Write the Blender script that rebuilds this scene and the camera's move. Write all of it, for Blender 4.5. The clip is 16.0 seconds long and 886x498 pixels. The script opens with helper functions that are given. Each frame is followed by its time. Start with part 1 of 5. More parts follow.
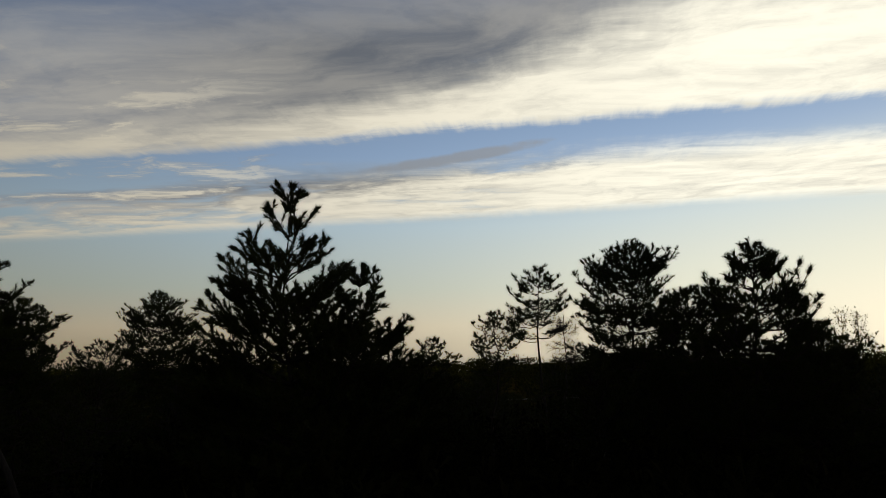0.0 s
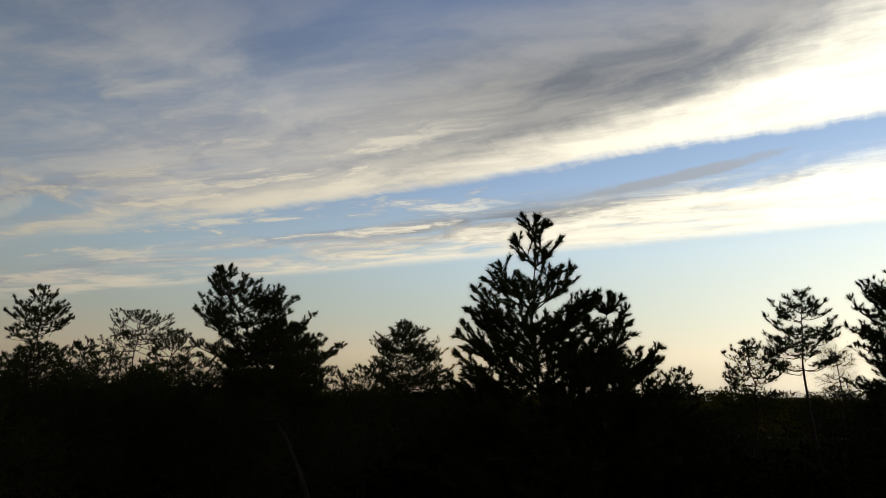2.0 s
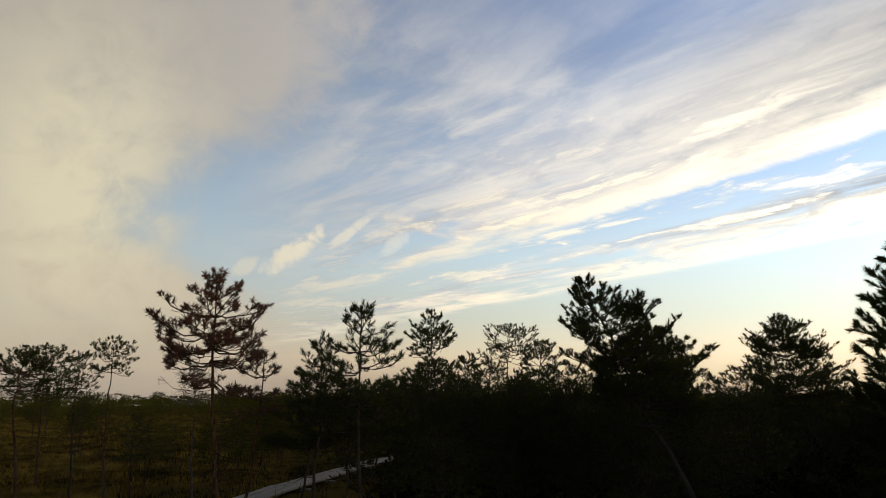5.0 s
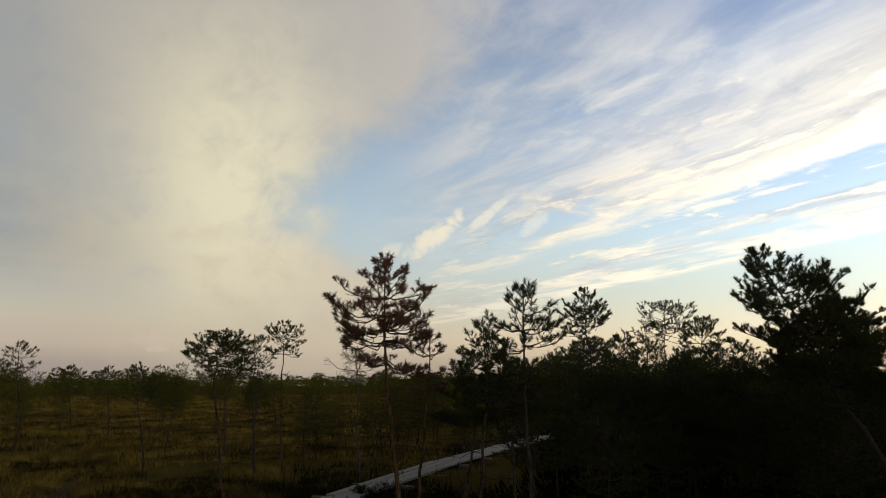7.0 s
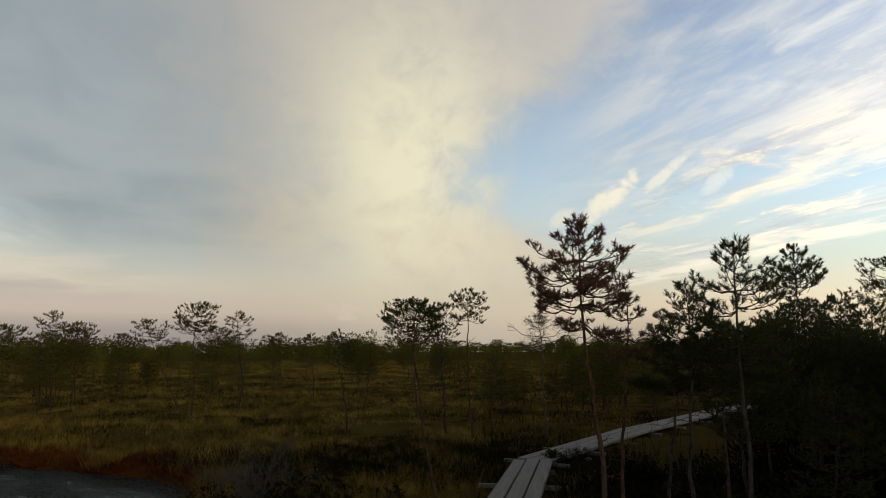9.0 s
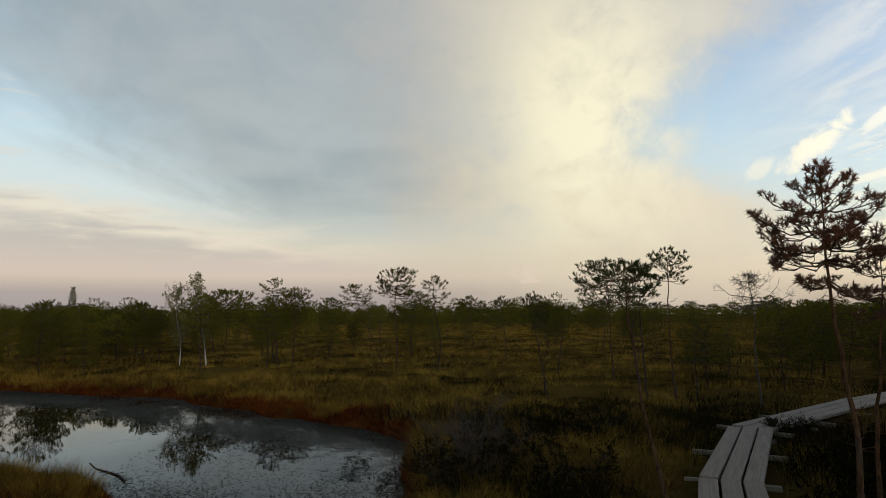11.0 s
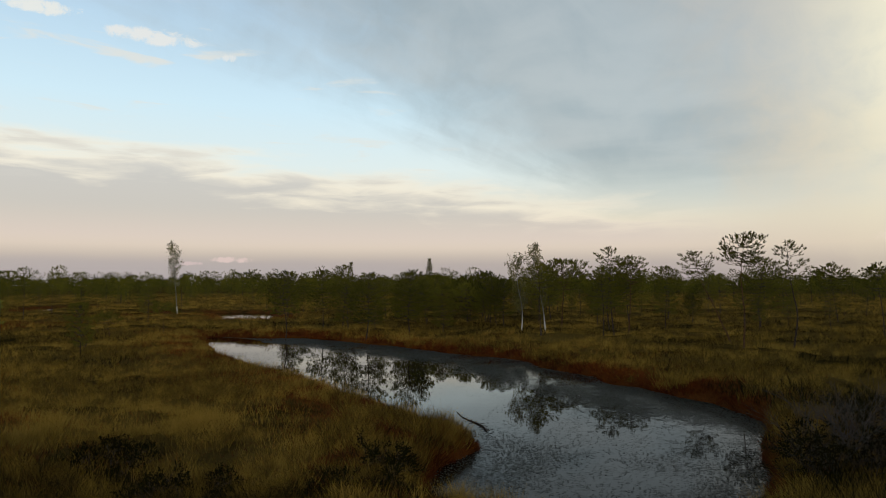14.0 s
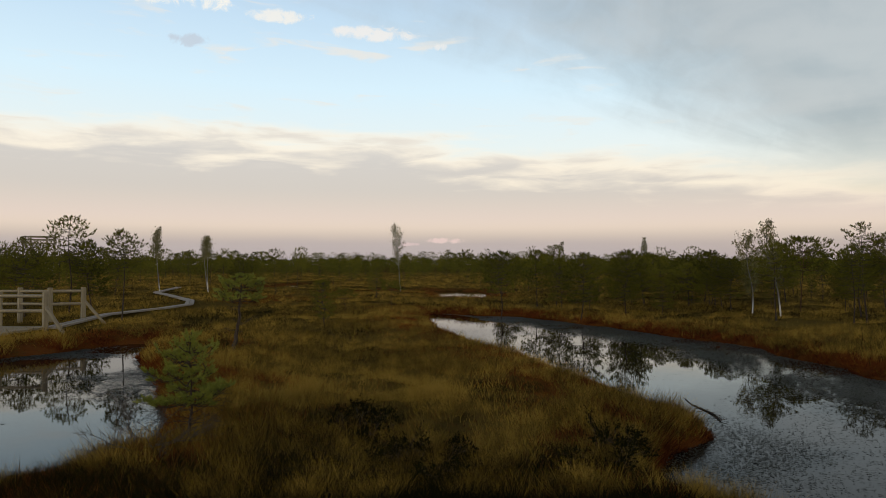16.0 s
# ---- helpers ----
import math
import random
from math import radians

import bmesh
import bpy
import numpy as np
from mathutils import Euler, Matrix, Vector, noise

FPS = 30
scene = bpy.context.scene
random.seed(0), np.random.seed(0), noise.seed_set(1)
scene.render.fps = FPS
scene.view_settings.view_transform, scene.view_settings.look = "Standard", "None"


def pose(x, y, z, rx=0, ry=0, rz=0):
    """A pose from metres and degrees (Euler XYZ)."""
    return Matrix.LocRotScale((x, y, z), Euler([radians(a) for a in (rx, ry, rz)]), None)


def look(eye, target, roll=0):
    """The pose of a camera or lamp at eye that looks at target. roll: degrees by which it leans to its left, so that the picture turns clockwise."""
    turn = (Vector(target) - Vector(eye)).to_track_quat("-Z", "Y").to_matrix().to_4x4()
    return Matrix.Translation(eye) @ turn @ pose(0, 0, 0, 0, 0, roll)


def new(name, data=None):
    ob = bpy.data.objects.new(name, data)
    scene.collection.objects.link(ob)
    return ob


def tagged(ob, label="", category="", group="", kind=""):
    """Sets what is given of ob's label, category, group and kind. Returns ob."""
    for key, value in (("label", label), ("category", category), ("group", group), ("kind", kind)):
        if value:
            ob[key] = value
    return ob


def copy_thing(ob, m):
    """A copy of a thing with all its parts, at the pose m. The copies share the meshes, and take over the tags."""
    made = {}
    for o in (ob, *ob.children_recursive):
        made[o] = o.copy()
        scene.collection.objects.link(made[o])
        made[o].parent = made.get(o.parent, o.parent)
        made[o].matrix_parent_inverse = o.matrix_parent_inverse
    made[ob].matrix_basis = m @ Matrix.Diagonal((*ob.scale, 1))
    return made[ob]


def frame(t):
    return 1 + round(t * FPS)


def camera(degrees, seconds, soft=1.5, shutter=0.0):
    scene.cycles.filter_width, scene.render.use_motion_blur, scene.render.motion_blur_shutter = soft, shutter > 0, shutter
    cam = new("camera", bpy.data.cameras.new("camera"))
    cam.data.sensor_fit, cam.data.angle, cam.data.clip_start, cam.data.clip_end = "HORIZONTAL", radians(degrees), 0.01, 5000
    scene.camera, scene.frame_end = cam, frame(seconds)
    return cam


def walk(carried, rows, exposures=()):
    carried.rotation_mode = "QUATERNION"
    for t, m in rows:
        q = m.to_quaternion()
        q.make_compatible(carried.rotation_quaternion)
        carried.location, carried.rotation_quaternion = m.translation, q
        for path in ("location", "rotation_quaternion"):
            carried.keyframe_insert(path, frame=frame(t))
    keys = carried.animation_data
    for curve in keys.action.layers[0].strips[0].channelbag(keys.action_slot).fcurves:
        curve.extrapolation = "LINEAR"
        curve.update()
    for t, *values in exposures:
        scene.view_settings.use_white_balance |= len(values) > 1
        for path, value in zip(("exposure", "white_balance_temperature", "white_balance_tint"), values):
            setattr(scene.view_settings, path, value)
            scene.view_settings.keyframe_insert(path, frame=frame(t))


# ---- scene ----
cam = camera(67.0, 16.0, soft=0.7)
# seconds, eye in metres, turn in degrees
PATH = [
    (0.0, -0.113, -0.050, 1.957, 100.18, 1.07, -5.32),
    (0.5, -0.146, -0.066, 1.959, 102.10, 0.71, -3.08),
    (1.0, -0.188, -0.083, 1.960, 102.40, 0.53, 2.21),
    (1.5, -0.247, -0.097, 1.962, 102.78, 0.06, 7.62),
    (2.0, -0.301, -0.111, 1.961, 102.56, -0.71, 13.36),
    (2.5, -0.333, -0.119, 1.965, 102.05, -0.86, 21.21),
    (3.0, -0.346, -0.121, 1.969, 101.22, -0.46, 26.94),
    (3.5, -0.349, -0.121, 1.976, 101.79, -0.02, 31.45),
    (4.0, -0.349, -0.122, 1.978, 101.98, 0.05, 35.54),
    (4.5, -0.349, -0.126, 1.980, 102.43, 0.23, 39.64),
    (7.0, -0.431, -0.270, 1.959, 101.26, 0.26, 55.30),
    (7.5, -0.464, -0.284, 1.954, 100.15, 0.45, 59.06),
    (8.0, -0.502, -0.300, 1.949, 99.35, 0.55, 62.26),
    (8.2, -0.528, -0.303, 1.950, 99.30, 0.48, 63.58),
    (10.3, -0.633, -0.512, 1.939, 97.38, -0.01, 79.97),
    (10.5, -0.645, -0.538, 1.939, 97.35, -0.01, 80.97),
    (11.0, -0.665, -0.582, 1.935, 95.43, 0.29, 85.62),
    (11.5, -0.675, -0.625, 1.933, 95.45, 0.75, 90.18),
    (12.0, -0.678, -0.655, 1.936, 94.46, 0.33, 95.17),
    (12.5, -0.677, -0.675, 1.933, 94.36, 0.52, 99.94),
    (13.0, -0.675, -0.695, 1.929, 94.14, 0.29, 103.85),
    (13.5, -0.670, -0.719, 1.923, 93.53, 0.38, 108.55),
    (14.0, -0.658, -0.746, 1.920, 92.87, 0.05, 113.20),
    (14.5, -0.639, -0.777, 1.923, 92.59, 0.52, 117.68),
    (15.0, -0.612, -0.808, 1.926, 92.29, 0.83, 122.71),
    (15.5, -0.581, -0.837, 1.926, 91.73, 0.74, 126.98),
    (16.0, -0.548, -0.866, 1.920, 91.15, -0.04, 130.94),
]
# seconds, stops, kelvin, tint
EXPOSURES = [(0.0, -1.98, 6300, 8), (0.5, -1.96, 6300, 8), (1.0, -1.92, 6320, 8), (1.5, -1.76, 6360, 8), (2.5, -1.20, 6450, 8), (3.5, -0.90, 6540, 8), (4.5, -0.70, 6600, 9), (7.0, -0.48, 6500, 8),
             (8.0, -0.44, 6450, 7), (10.5, -0.18, 6420, 7), (12.0, -0.06, 6360, 6), (13.5, 0.0, 6320, 6), (14.5, 0.05, 6320, 6), (16.0, 0.12, 6450, 9)]
walk(cam, [(t, pose(x, y, z, rx, ry, rz)) for t, x, y, z, rx, ry, rz in PATH], EXPOSURES)

# ---- sky ----
class Graph:
    """Short names for the shader nodes used below."""

    def __init__(self, tree):
        self.t = tree
        self.t.nodes.clear()

    def node(self, kind, **props):
        n = self.t.nodes.new(kind)
        for k, val in props.items():
            if k == "operation":
                n.operation = val
            elif k == "data_type":
                n.data_type = val
            elif k == "blend_type":
                n.blend_type = val
            elif k == "interpolation_type":
                n.interpolation_type = val
        return n

    def put(self, socket, value):
        if isinstance(value, bpy.types.NodeSocket):
            self.t.links.new(value, socket)
        elif value is not None:
            socket.default_value = value

    def m(self, op, a, b=None, c=None, clamp=False):
        n = self.node("ShaderNodeMath", operation=op)
        n.use_clamp = clamp
        for i, val in enumerate((a, b, c)):
            self.put(n.inputs[i], val)
        return n.outputs[0]

    def add(self, a, b): return self.m("ADD", a, b)
    def sub(self, a, b): return self.m("SUBTRACT", a, b)
    def mul(self, a, b): return self.m("MULTIPLY", a, b)

    def ss(self, x, a, b, lo=0.0, hi=1.0):
        """Smooth step of x from a to b."""
        if a > b:
            a, b, lo, hi = b, a, hi, lo
        n = self.node("ShaderNodeMapRange", interpolation_type="SMOOTHSTEP")
        for i, val in enumerate((x, a, b, lo, hi)):
            self.put(n.inputs[i], val)
        return n.outputs[0]

    def vec(self, x, y, z=0.0):
        n = self.node("ShaderNodeCombineXYZ")
        for i, val in enumerate((x, y, z)):
            self.put(n.inputs[i], val)
        return n.outputs[0]

    def noise(self, v, scale=1.0, detail=6.0, rough=0.55, warp=0.0, colour=False):
        n = self.node("ShaderNodeTexNoise")
        self.put(n.inputs["Vector"], v)
        n.inputs["Scale"].default_value, n.inputs["Detail"].default_value = scale, detail
        n.inputs["Roughness"].default_value, n.inputs["Distortion"].default_value = rough, warp
        return n.outputs["Color" if colour else "Fac"]

    def mix(self, f, a, b, blend="MIX"):
        n = self.node("ShaderNodeMix", data_type="RGBA", blend_type=blend)
        self.put(n.inputs[0], f)
        for i, val in ((6, a), (7, b)):
            self.put(n.inputs[i], (*val, 1.0) if isinstance(val, tuple) and len(val) == 3 else val)
        return n.outputs[2]

    def ramp(self, f, stops):
        n = self.node("ShaderNodeValToRGB")
        self.put(n.inputs[0], f)
        e = n.color_ramp.elements
        while len(e) < len(stops):
            e.new(0.5)
        for k, (p, c) in zip(e, stops):
            k.position, k.color = p, (*c, 1.0)
        return n.outputs[0]


SUN_TURN = -58.0      # degrees to the left of north (+y), so the sun stands to the right
world = bpy.data.worlds.new("evening_sky")
scene.world = world
world.use_nodes = True
g = Graph(world.node_tree)
tc = g.node("ShaderNodeTexCoord")
sep = g.node("ShaderNodeSeparateXYZ")
g.put(sep.inputs[0], tc.outputs["Generated"])
dx, dy, dz = sep.outputs
el = g.mul(g.m("ARCSINE", dz), 180 / math.pi)
az = g.mul(g.m("ARCTAN2", g.mul(dx, -1.0), dy), 180 / math.pi)
for a0, a1, more in ((62.0, 82.0, 1.4), (40.0, 62.0, 1.2), (13.0, 40.0, 0.9), (-3.0, 13.0, 1.6)):       # the western clouds stand a little closer together
    pull = g.node("ShaderNodeMapRange")
    for i, val in enumerate((az, a0, a1, more, 0.0)):
        g.put(pull.inputs[i], val)
    az = g.add(az, pull.outputs[0])
flat = g.m("COSINE", g.m("ARCSINE", dz))
dx = g.mul(g.mul(g.m("SINE", g.mul(az, math.pi / 180)), -1.0), flat)
dy = g.mul(g.m("COSINE", g.mul(az, math.pi / 180)), flat)
zc = g.m("MAXIMUM", dz, 0.05)
px, py = g.m("DIVIDE", dx, zc), g.m("DIVIDE", dy, zc)      # a flat layer of cloud overhead
west = g.ss(az, 95.0, 30.0)
e40 = g.m("DIVIDE", el, 40.0, clamp=True)
sky_w = g.ramp(e40, [(0.0, (0.34, 0.26, 0.20)), (0.03, (0.52, 0.41, 0.27)), (0.09, (0.70, 0.58, 0.40)), (0.17, (0.57, 0.60, 0.51)),
                     (0.30, (0.50, 0.62, 0.69)), (0.45, (0.31, 0.43, 0.62)), (0.70, (0.18, 0.25, 0.40)), (1.0, (0.10, 0.16, 0.34))])
sky_e = g.ramp(e40, [(0.0, (0.40, 0.34, 0.34)), (0.04, (0.50, 0.42, 0.39)), (0.075, (0.74, 0.61, 0.50)), (0.13, (0.80, 0.71, 0.57)),
                     (0.24, (0.80, 0.87, 0.86)), (0.36, (0.68, 0.85, 0.95)), (0.55, (0.50, 0.67, 0.85)), (1.0, (0.24, 0.34, 0.52))])
base = g.mix(west, sky_e, sky_w)
glow = g.mul(g.ss(az, 22.0, -42.0), g.ss(el, 22.0, 2.0))
base = g.mix(g.mul(glow, 0.8), base, (1.14, 1.06, 0.82))

# streaks of cloud in the west, all running towards one point of the horizon
u = g.sub(g.mul(px, 0.98), g.mul(py, 0.2))
v = g.add(py, g.mul(px, 0.2))
wide = g.noise(g.vec(g.mul(u, 0.45), g.mul(v, 1.1), 3.0), 1.0, 4.0, 0.5)
# the wind bends the streaks
bend_1 = g.sub(g.noise(g.vec(g.mul(px, 0.9), g.mul(py, 0.9), 31.0), 1.0, 3.0, 0.5), 0.5)
bend_2 = g.sub(g.noise(g.vec(g.mul(px, 2.6), g.mul(py, 2.6), 37.0), 1.0, 4.0, 0.55), 0.5)
ub = g.add(u, g.add(g.mul(bend_1, 0.9), g.mul(bend_2, 0.35)))
vb = g.add(v, g.add(g.mul(bend_1, 0.30), g.mul(bend_2, 0.10)))
streak = g.noise(g.vec(g.mul(ub, 1.0), g.mul(vb, 2.6), 0.0), 1.0, 10.0, 0.60, 0.15)
fine = g.noise(g.vec(g.mul(ub, 4.2), g.mul(vb, 8.0), 7.0), 1.0, 8.0, 0.66, 0.2)
vv = g.add(v, g.add(g.mul(g.sub(streak, 0.5), 0.30), g.mul(g.sub(fine, 0.5), 0.14)))
fringe = g.noise(g.vec(g.mul(u, 15.0), g.mul(v, 2.5), 17.0), 1.0, 4.0, 0.6, 0.2)
vv = g.add(vv, g.mul(g.sub(fringe, 0.5), 0.11))
west_only = g.ss(az, 66.0, 50.0)
band_1 = g.mul(g.ss(vv, 1.0, 2.0), g.ss(vv, 2.80, 2.64))
band_1 = g.mul(band_1, g.ss(g.add(streak, g.mul(g.ss(u, -5.0, -0.5), 0.36)), 0.42, 0.72))
band_2 = g.mul(g.mul(g.ss(vv, 3.0, 3.5), g.ss(vv, 4.55, 4.2)), g.ss(g.add(streak, g.mul(g.ss(u, -3.0, 1.0), 0.18)), 0.36, 0.58))
wisp = g.mul(g.mul(g.ss(vv, 4.75, 3.4), g.ss(vv, 1.0, 2.4)), g.mul(g.ss(g.add(g.mul(streak, 0.7), g.mul(fine, 0.3)), 0.49, 0.60), g.ss(u, -0.6, -1.8)))
soft_s = g.noise(g.vec(g.mul(ub, 1.1), g.mul(vb, 2.6), 21.0), 1.0, 10.0, 0.60, 0.2)
veil = g.mul(g.ss(vv, 2.5, 1.4), g.ss(g.add(g.mul(wide, 0.5), g.mul(soft_s, 0.5)), 0.36, 0.60))
cover = g.m("MAXIMUM", g.m("MAXIMUM", band_1, band_2), g.m("MAXIMUM", g.mul(veil, 0.88), g.mul(wisp, 0.75)))
clear = g.mul(g.ss(u, -2.0, -1.1), g.ss(v, 1.75, 1.35))                 # a clear patch high in the west
cover = g.mul(cover, g.m("MULTIPLY_ADD", clear, -0.75, 1.0))
cover = g.mul(cover, west_only)
lit_1 = g.mul(g.ss(g.add(vv, g.mul(g.ss(az, 15.0, -35.0), 0.75)), 2.22, 2.66), g.ss(vv, 2.95, 2.7))
lit_2 = g.ss(g.add(g.add(vv, g.mul(g.ss(az, 25.0, -30.0), 0.9)), g.mul(g.sub(fine, 0.5), 0.8)), 3.45, 4.15)
lit_2 = g.mul(lit_2, g.ss(vv, 2.85, 3.0))
lit = g.m("MAXIMUM", g.m("MAXIMUM", lit_1, lit_2), g.mul(wisp, 0.95))
lit = g.m("MULTIPLY", lit, g.ss(g.add(g.mul(streak, 0.6), g.mul(fine, 0.4)), 0.34, 0.60, 0.58, 1.0), clamp=True)
shade_c = g.mix(g.ss(soft_s, 0.35, 0.65), (0.165, 0.175, 0.20), (0.37, 0.35, 0.325))
shade_c = g.mix(g.ss(az, 5.0, 42.0), shade_c, g.mix(g.ss(soft_s, 0.35, 0.65), (0.49, 0.50, 0.54), (0.80, 0.75, 0.68)))
cloud_w = g.mix(lit, shade_c, g.mix(g.ss(az, 30.0, -30.0), (0.98, 0.87, 0.68), (1.20, 1.11, 0.90)))
sky = g.mix(cover, base, cloud_w)

# a broad soft cloud, warm on its sunward flank, and the grey deck behind it
soft = g.noise(g.vec(g.mul(px, 0.8), g.mul(py, 0.8), 11.0), 1.0, 5.0, 0.5, 0.3)
soft2 = g.noise(g.vec(g.mul(az, 0.13), g.mul(el, 0.16), 2.0), 1.0, 6.0, 0.55, 0.6)
soft3 = g.noise(g.vec(g.mul(az, 0.35), g.mul(el, 0.35), 4.0), 1.0, 8.0, 0.6, 0.8)
wob = g.add(g.mul(g.sub(soft2, 0.5), 13.0), g.mul(g.sub(soft3, 0.5), 7.0))
edge = g.add(az, g.add(wob, g.mul(g.ss(el, 14.0, 30.0), 14.0)))
edge = g.add(edge, g.mul(g.ss(el, 14.0, 6.0), 9.0))
behind = g.add(az, g.sub(g.mul(wob, 1.1), g.mul(g.sub(el, 12.0), 0.4)))
warm = g.mul(g.ss(edge, 64.0, 73.5), g.ss(behind, 97.0, 75.0))
layers = g.noise(g.vec(g.mul(px, 0.5), g.mul(py, 2.8), 13.0), 1.0, 6.0, 0.55, 0.4)
rim = g.add(g.add(g.add(py, 1.62), g.mul(g.sub(layers, 0.5), 0.9)), g.add(g.mul(g.sub(soft, 0.5), 0.8), g.mul(g.sub(soft3, 0.5), 0.5)))
deck = g.mul(g.ss(rim, -0.75, 0.75), g.ss(az, 66.0, 82.0))
deck = g.mul(deck, g.ss(el, 4.0, 10.0))
deck_c = g.mix(g.ss(g.add(g.mul(soft, 0.6), g.mul(soft2, 0.4)), 0.36, 0.64), (0.355, 0.405, 0.43), (0.49, 0.515, 0.52))
deck_c = g.mix(g.ss(el, 12.0, 3.0), deck_c, (0.53, 0.57, 0.53))
sky = g.mix(g.mul(deck, 0.88), sky, deck_c)
core = g.mul(g.m("POWER", 2.718, g.mul(-1.0, g.m("POWER", g.m("DIVIDE", g.sub(g.add(az, g.mul(wob, 0.35)), 74.5), 8.5), 2.0))),
             g.m("POWER", 2.718, g.mul(-1.0, g.m("POWER", g.m("DIVIDE", g.sub(el, 16.0), 13.0), 2.0))))
core = g.mul(core, g.ss(g.add(g.mul(soft3, 0.5), g.mul(soft2, 0.5)), 0.25, 0.6, 0.55, 1.08))
warm_c = g.mix(core, g.mix(g.ss(g.add(el, g.mul(wob, 0.6)), 8.0, 20.0), (0.76, 0.63, 0.49), (0.62, 0.57, 0.52)), (1.16, 1.04, 0.74))
sky = g.mix(g.mul(warm, g.ss(el, 1.0, 9.0, 0.55, 0.93)), sky, warm_c)
# bright torn wisps beside it
ragged = g.noise(g.vec(g.mul(az, 0.5), g.mul(el, 0.5), 8.0), 1.0, 9.0, 0.68, 0.6)
for a0, e0, half, wide_d, power in ((57.6, 12.4, 3.0, 1.05, 0.95), (53.0, 14.3, 2.4, 0.5, 0.6), (61.5, 10.9, 1.3, 0.7, 0.5), (49.5, 13.2, 1.6, 0.7, 0.4)):
    t1 = g.sub(g.mul(g.sub(el, e0), 0.77), g.mul(g.sub(a0, az), 0.64))
    s1 = g.add(g.mul(g.sub(el, e0), 0.64), g.mul(g.sub(a0, az), 0.77))
    reach = g.add(g.m("POWER", g.m("DIVIDE", t1, wide_d), 2.0), g.m("POWER", g.m("DIVIDE", s1, half), 2.0))
    torn = g.ss(g.add(reach, g.mul(g.sub(ragged, 0.5), 3.2)), 1.15, 0.1)
    sky = g.mix(g.mul(torn, power), sky, (1.02, 0.92, 0.72))

# a small grey cloud adrift between the western bands
t1 = g.sub(g.sub(el, 17.9), g.mul(g.sub(-2.0, az), 0.14))
reach = g.add(g.m("POWER", g.m("DIVIDE", t1, 0.55), 2.0), g.m("POWER", g.m("DIVIDE", g.sub(az, -2.0), 8.5), 2.0))
adrift = g.ss(g.add(reach, g.mul(g.sub(g.mix(0.5, ragged, fine), 0.5), 2.2)), 1.2, 0.2)
sky = g.mix(g.mul(adrift, 0.75), sky, (0.34, 0.34, 0.35))

# low cloud and thin wisps in the east
east = g.ss(az, 84.0, 100.0)
long_n = g.noise(g.vec(g.mul(az, 0.075), g.mul(el, 0.42), 5.0), 1.0, 7.0, 0.58, 0.5)
long_f = g.noise(g.vec(g.mul(az, 0.17), g.mul(el, 0.95), 9.0), 1.0, 4.5, 0.5, 0.5)
top = g.add(g.mul(g.m("MINIMUM", g.sub(az, 90.0), 45.0), 0.125), 5.4)
over = g.add(g.sub(top, el), g.add(g.mul(g.sub(long_n, 0.5), 6.0), g.mul(g.sub(long_f, 0.5), 2.5)))
low = g.mul(g.mul(g.ss(over, -0.9, 1.6), g.ss(el, 2.2, 4.0)), east)
low_c = g.mix(g.ss(g.add(over, g.mul(g.sub(long_f, 0.5), 4.0)), 0.0, 3.4), (1.0, 0.87, 0.70), (0.60, 0.545, 0.51))
low_c = g.mix(g.ss(el, 6.5, 3.0), low_c, (0.76, 0.62, 0.55))
sky = g.mix(g.mul(low, 0.8), sky, low_c)
thin = g.mul(g.mul(g.ss(long_f, 0.54, 0.70), g.ss(long_n, 0.42, 0.6)), g.mul(g.ss(el, 7.0, 10.0), g.ss(az, 100.0, 118.0)))
thin = g.mul(thin, g.ss(rim, 0.1, -0.3))
sky = g.mix(g.mul(thin, 0.65), sky, (0.86, 0.78, 0.68))
bank = g.mul(g.ss(g.add(el, g.mul(g.sub(long_f, 0.5), 1.2)), 2.4, 1.0), g.ss(az, 98.0, 125.0))
sky = g.mix(g.mul(bank, 0.6), sky, (0.48, 0.42, 0.42))

for a0, e0, half, high, tone, power in ((130.6, 1.85, 1.7, 0.24, (0.80, 0.60, 0.56), 0.75), (133.9, 1.55, 0.9, 0.16, (0.74, 0.56, 0.55), 0.6), (144.9, 19.8, 2.4, 0.5, (0.95, 0.88, 0.78), 0.75),
                                      (136.6, 18.9, 3.8, 0.55, (0.92, 0.85, 0.78), 0.75), (131.4, 18.0, 0.9, 0.35, (0.88, 0.84, 0.80), 0.7), (157.0, 20.6, 7.5, 1.1, (1.0, 0.92, 0.80), 0.9),
                                      (152.0, 17.4, 1.4, 0.5, (0.52, 0.54, 0.60), 0.6), (78.5, 3.3, 1.6, 0.7, (0.88, 0.72, 0.60), 0.55)):
    reach = g.add(g.m("POWER", g.m("DIVIDE", g.sub(az, a0), half), 2.0), g.m("POWER", g.m("DIVIDE", g.sub(el, e0), high), 2.0))
    puff = g.ss(g.add(reach, g.add(g.mul(g.sub(ragged, 0.5), 6.0), g.mul(g.sub(long_f, 0.5), 3.0))), 1.25, 0.0)
    sky = g.mix(g.mul(puff, power), sky, tone)

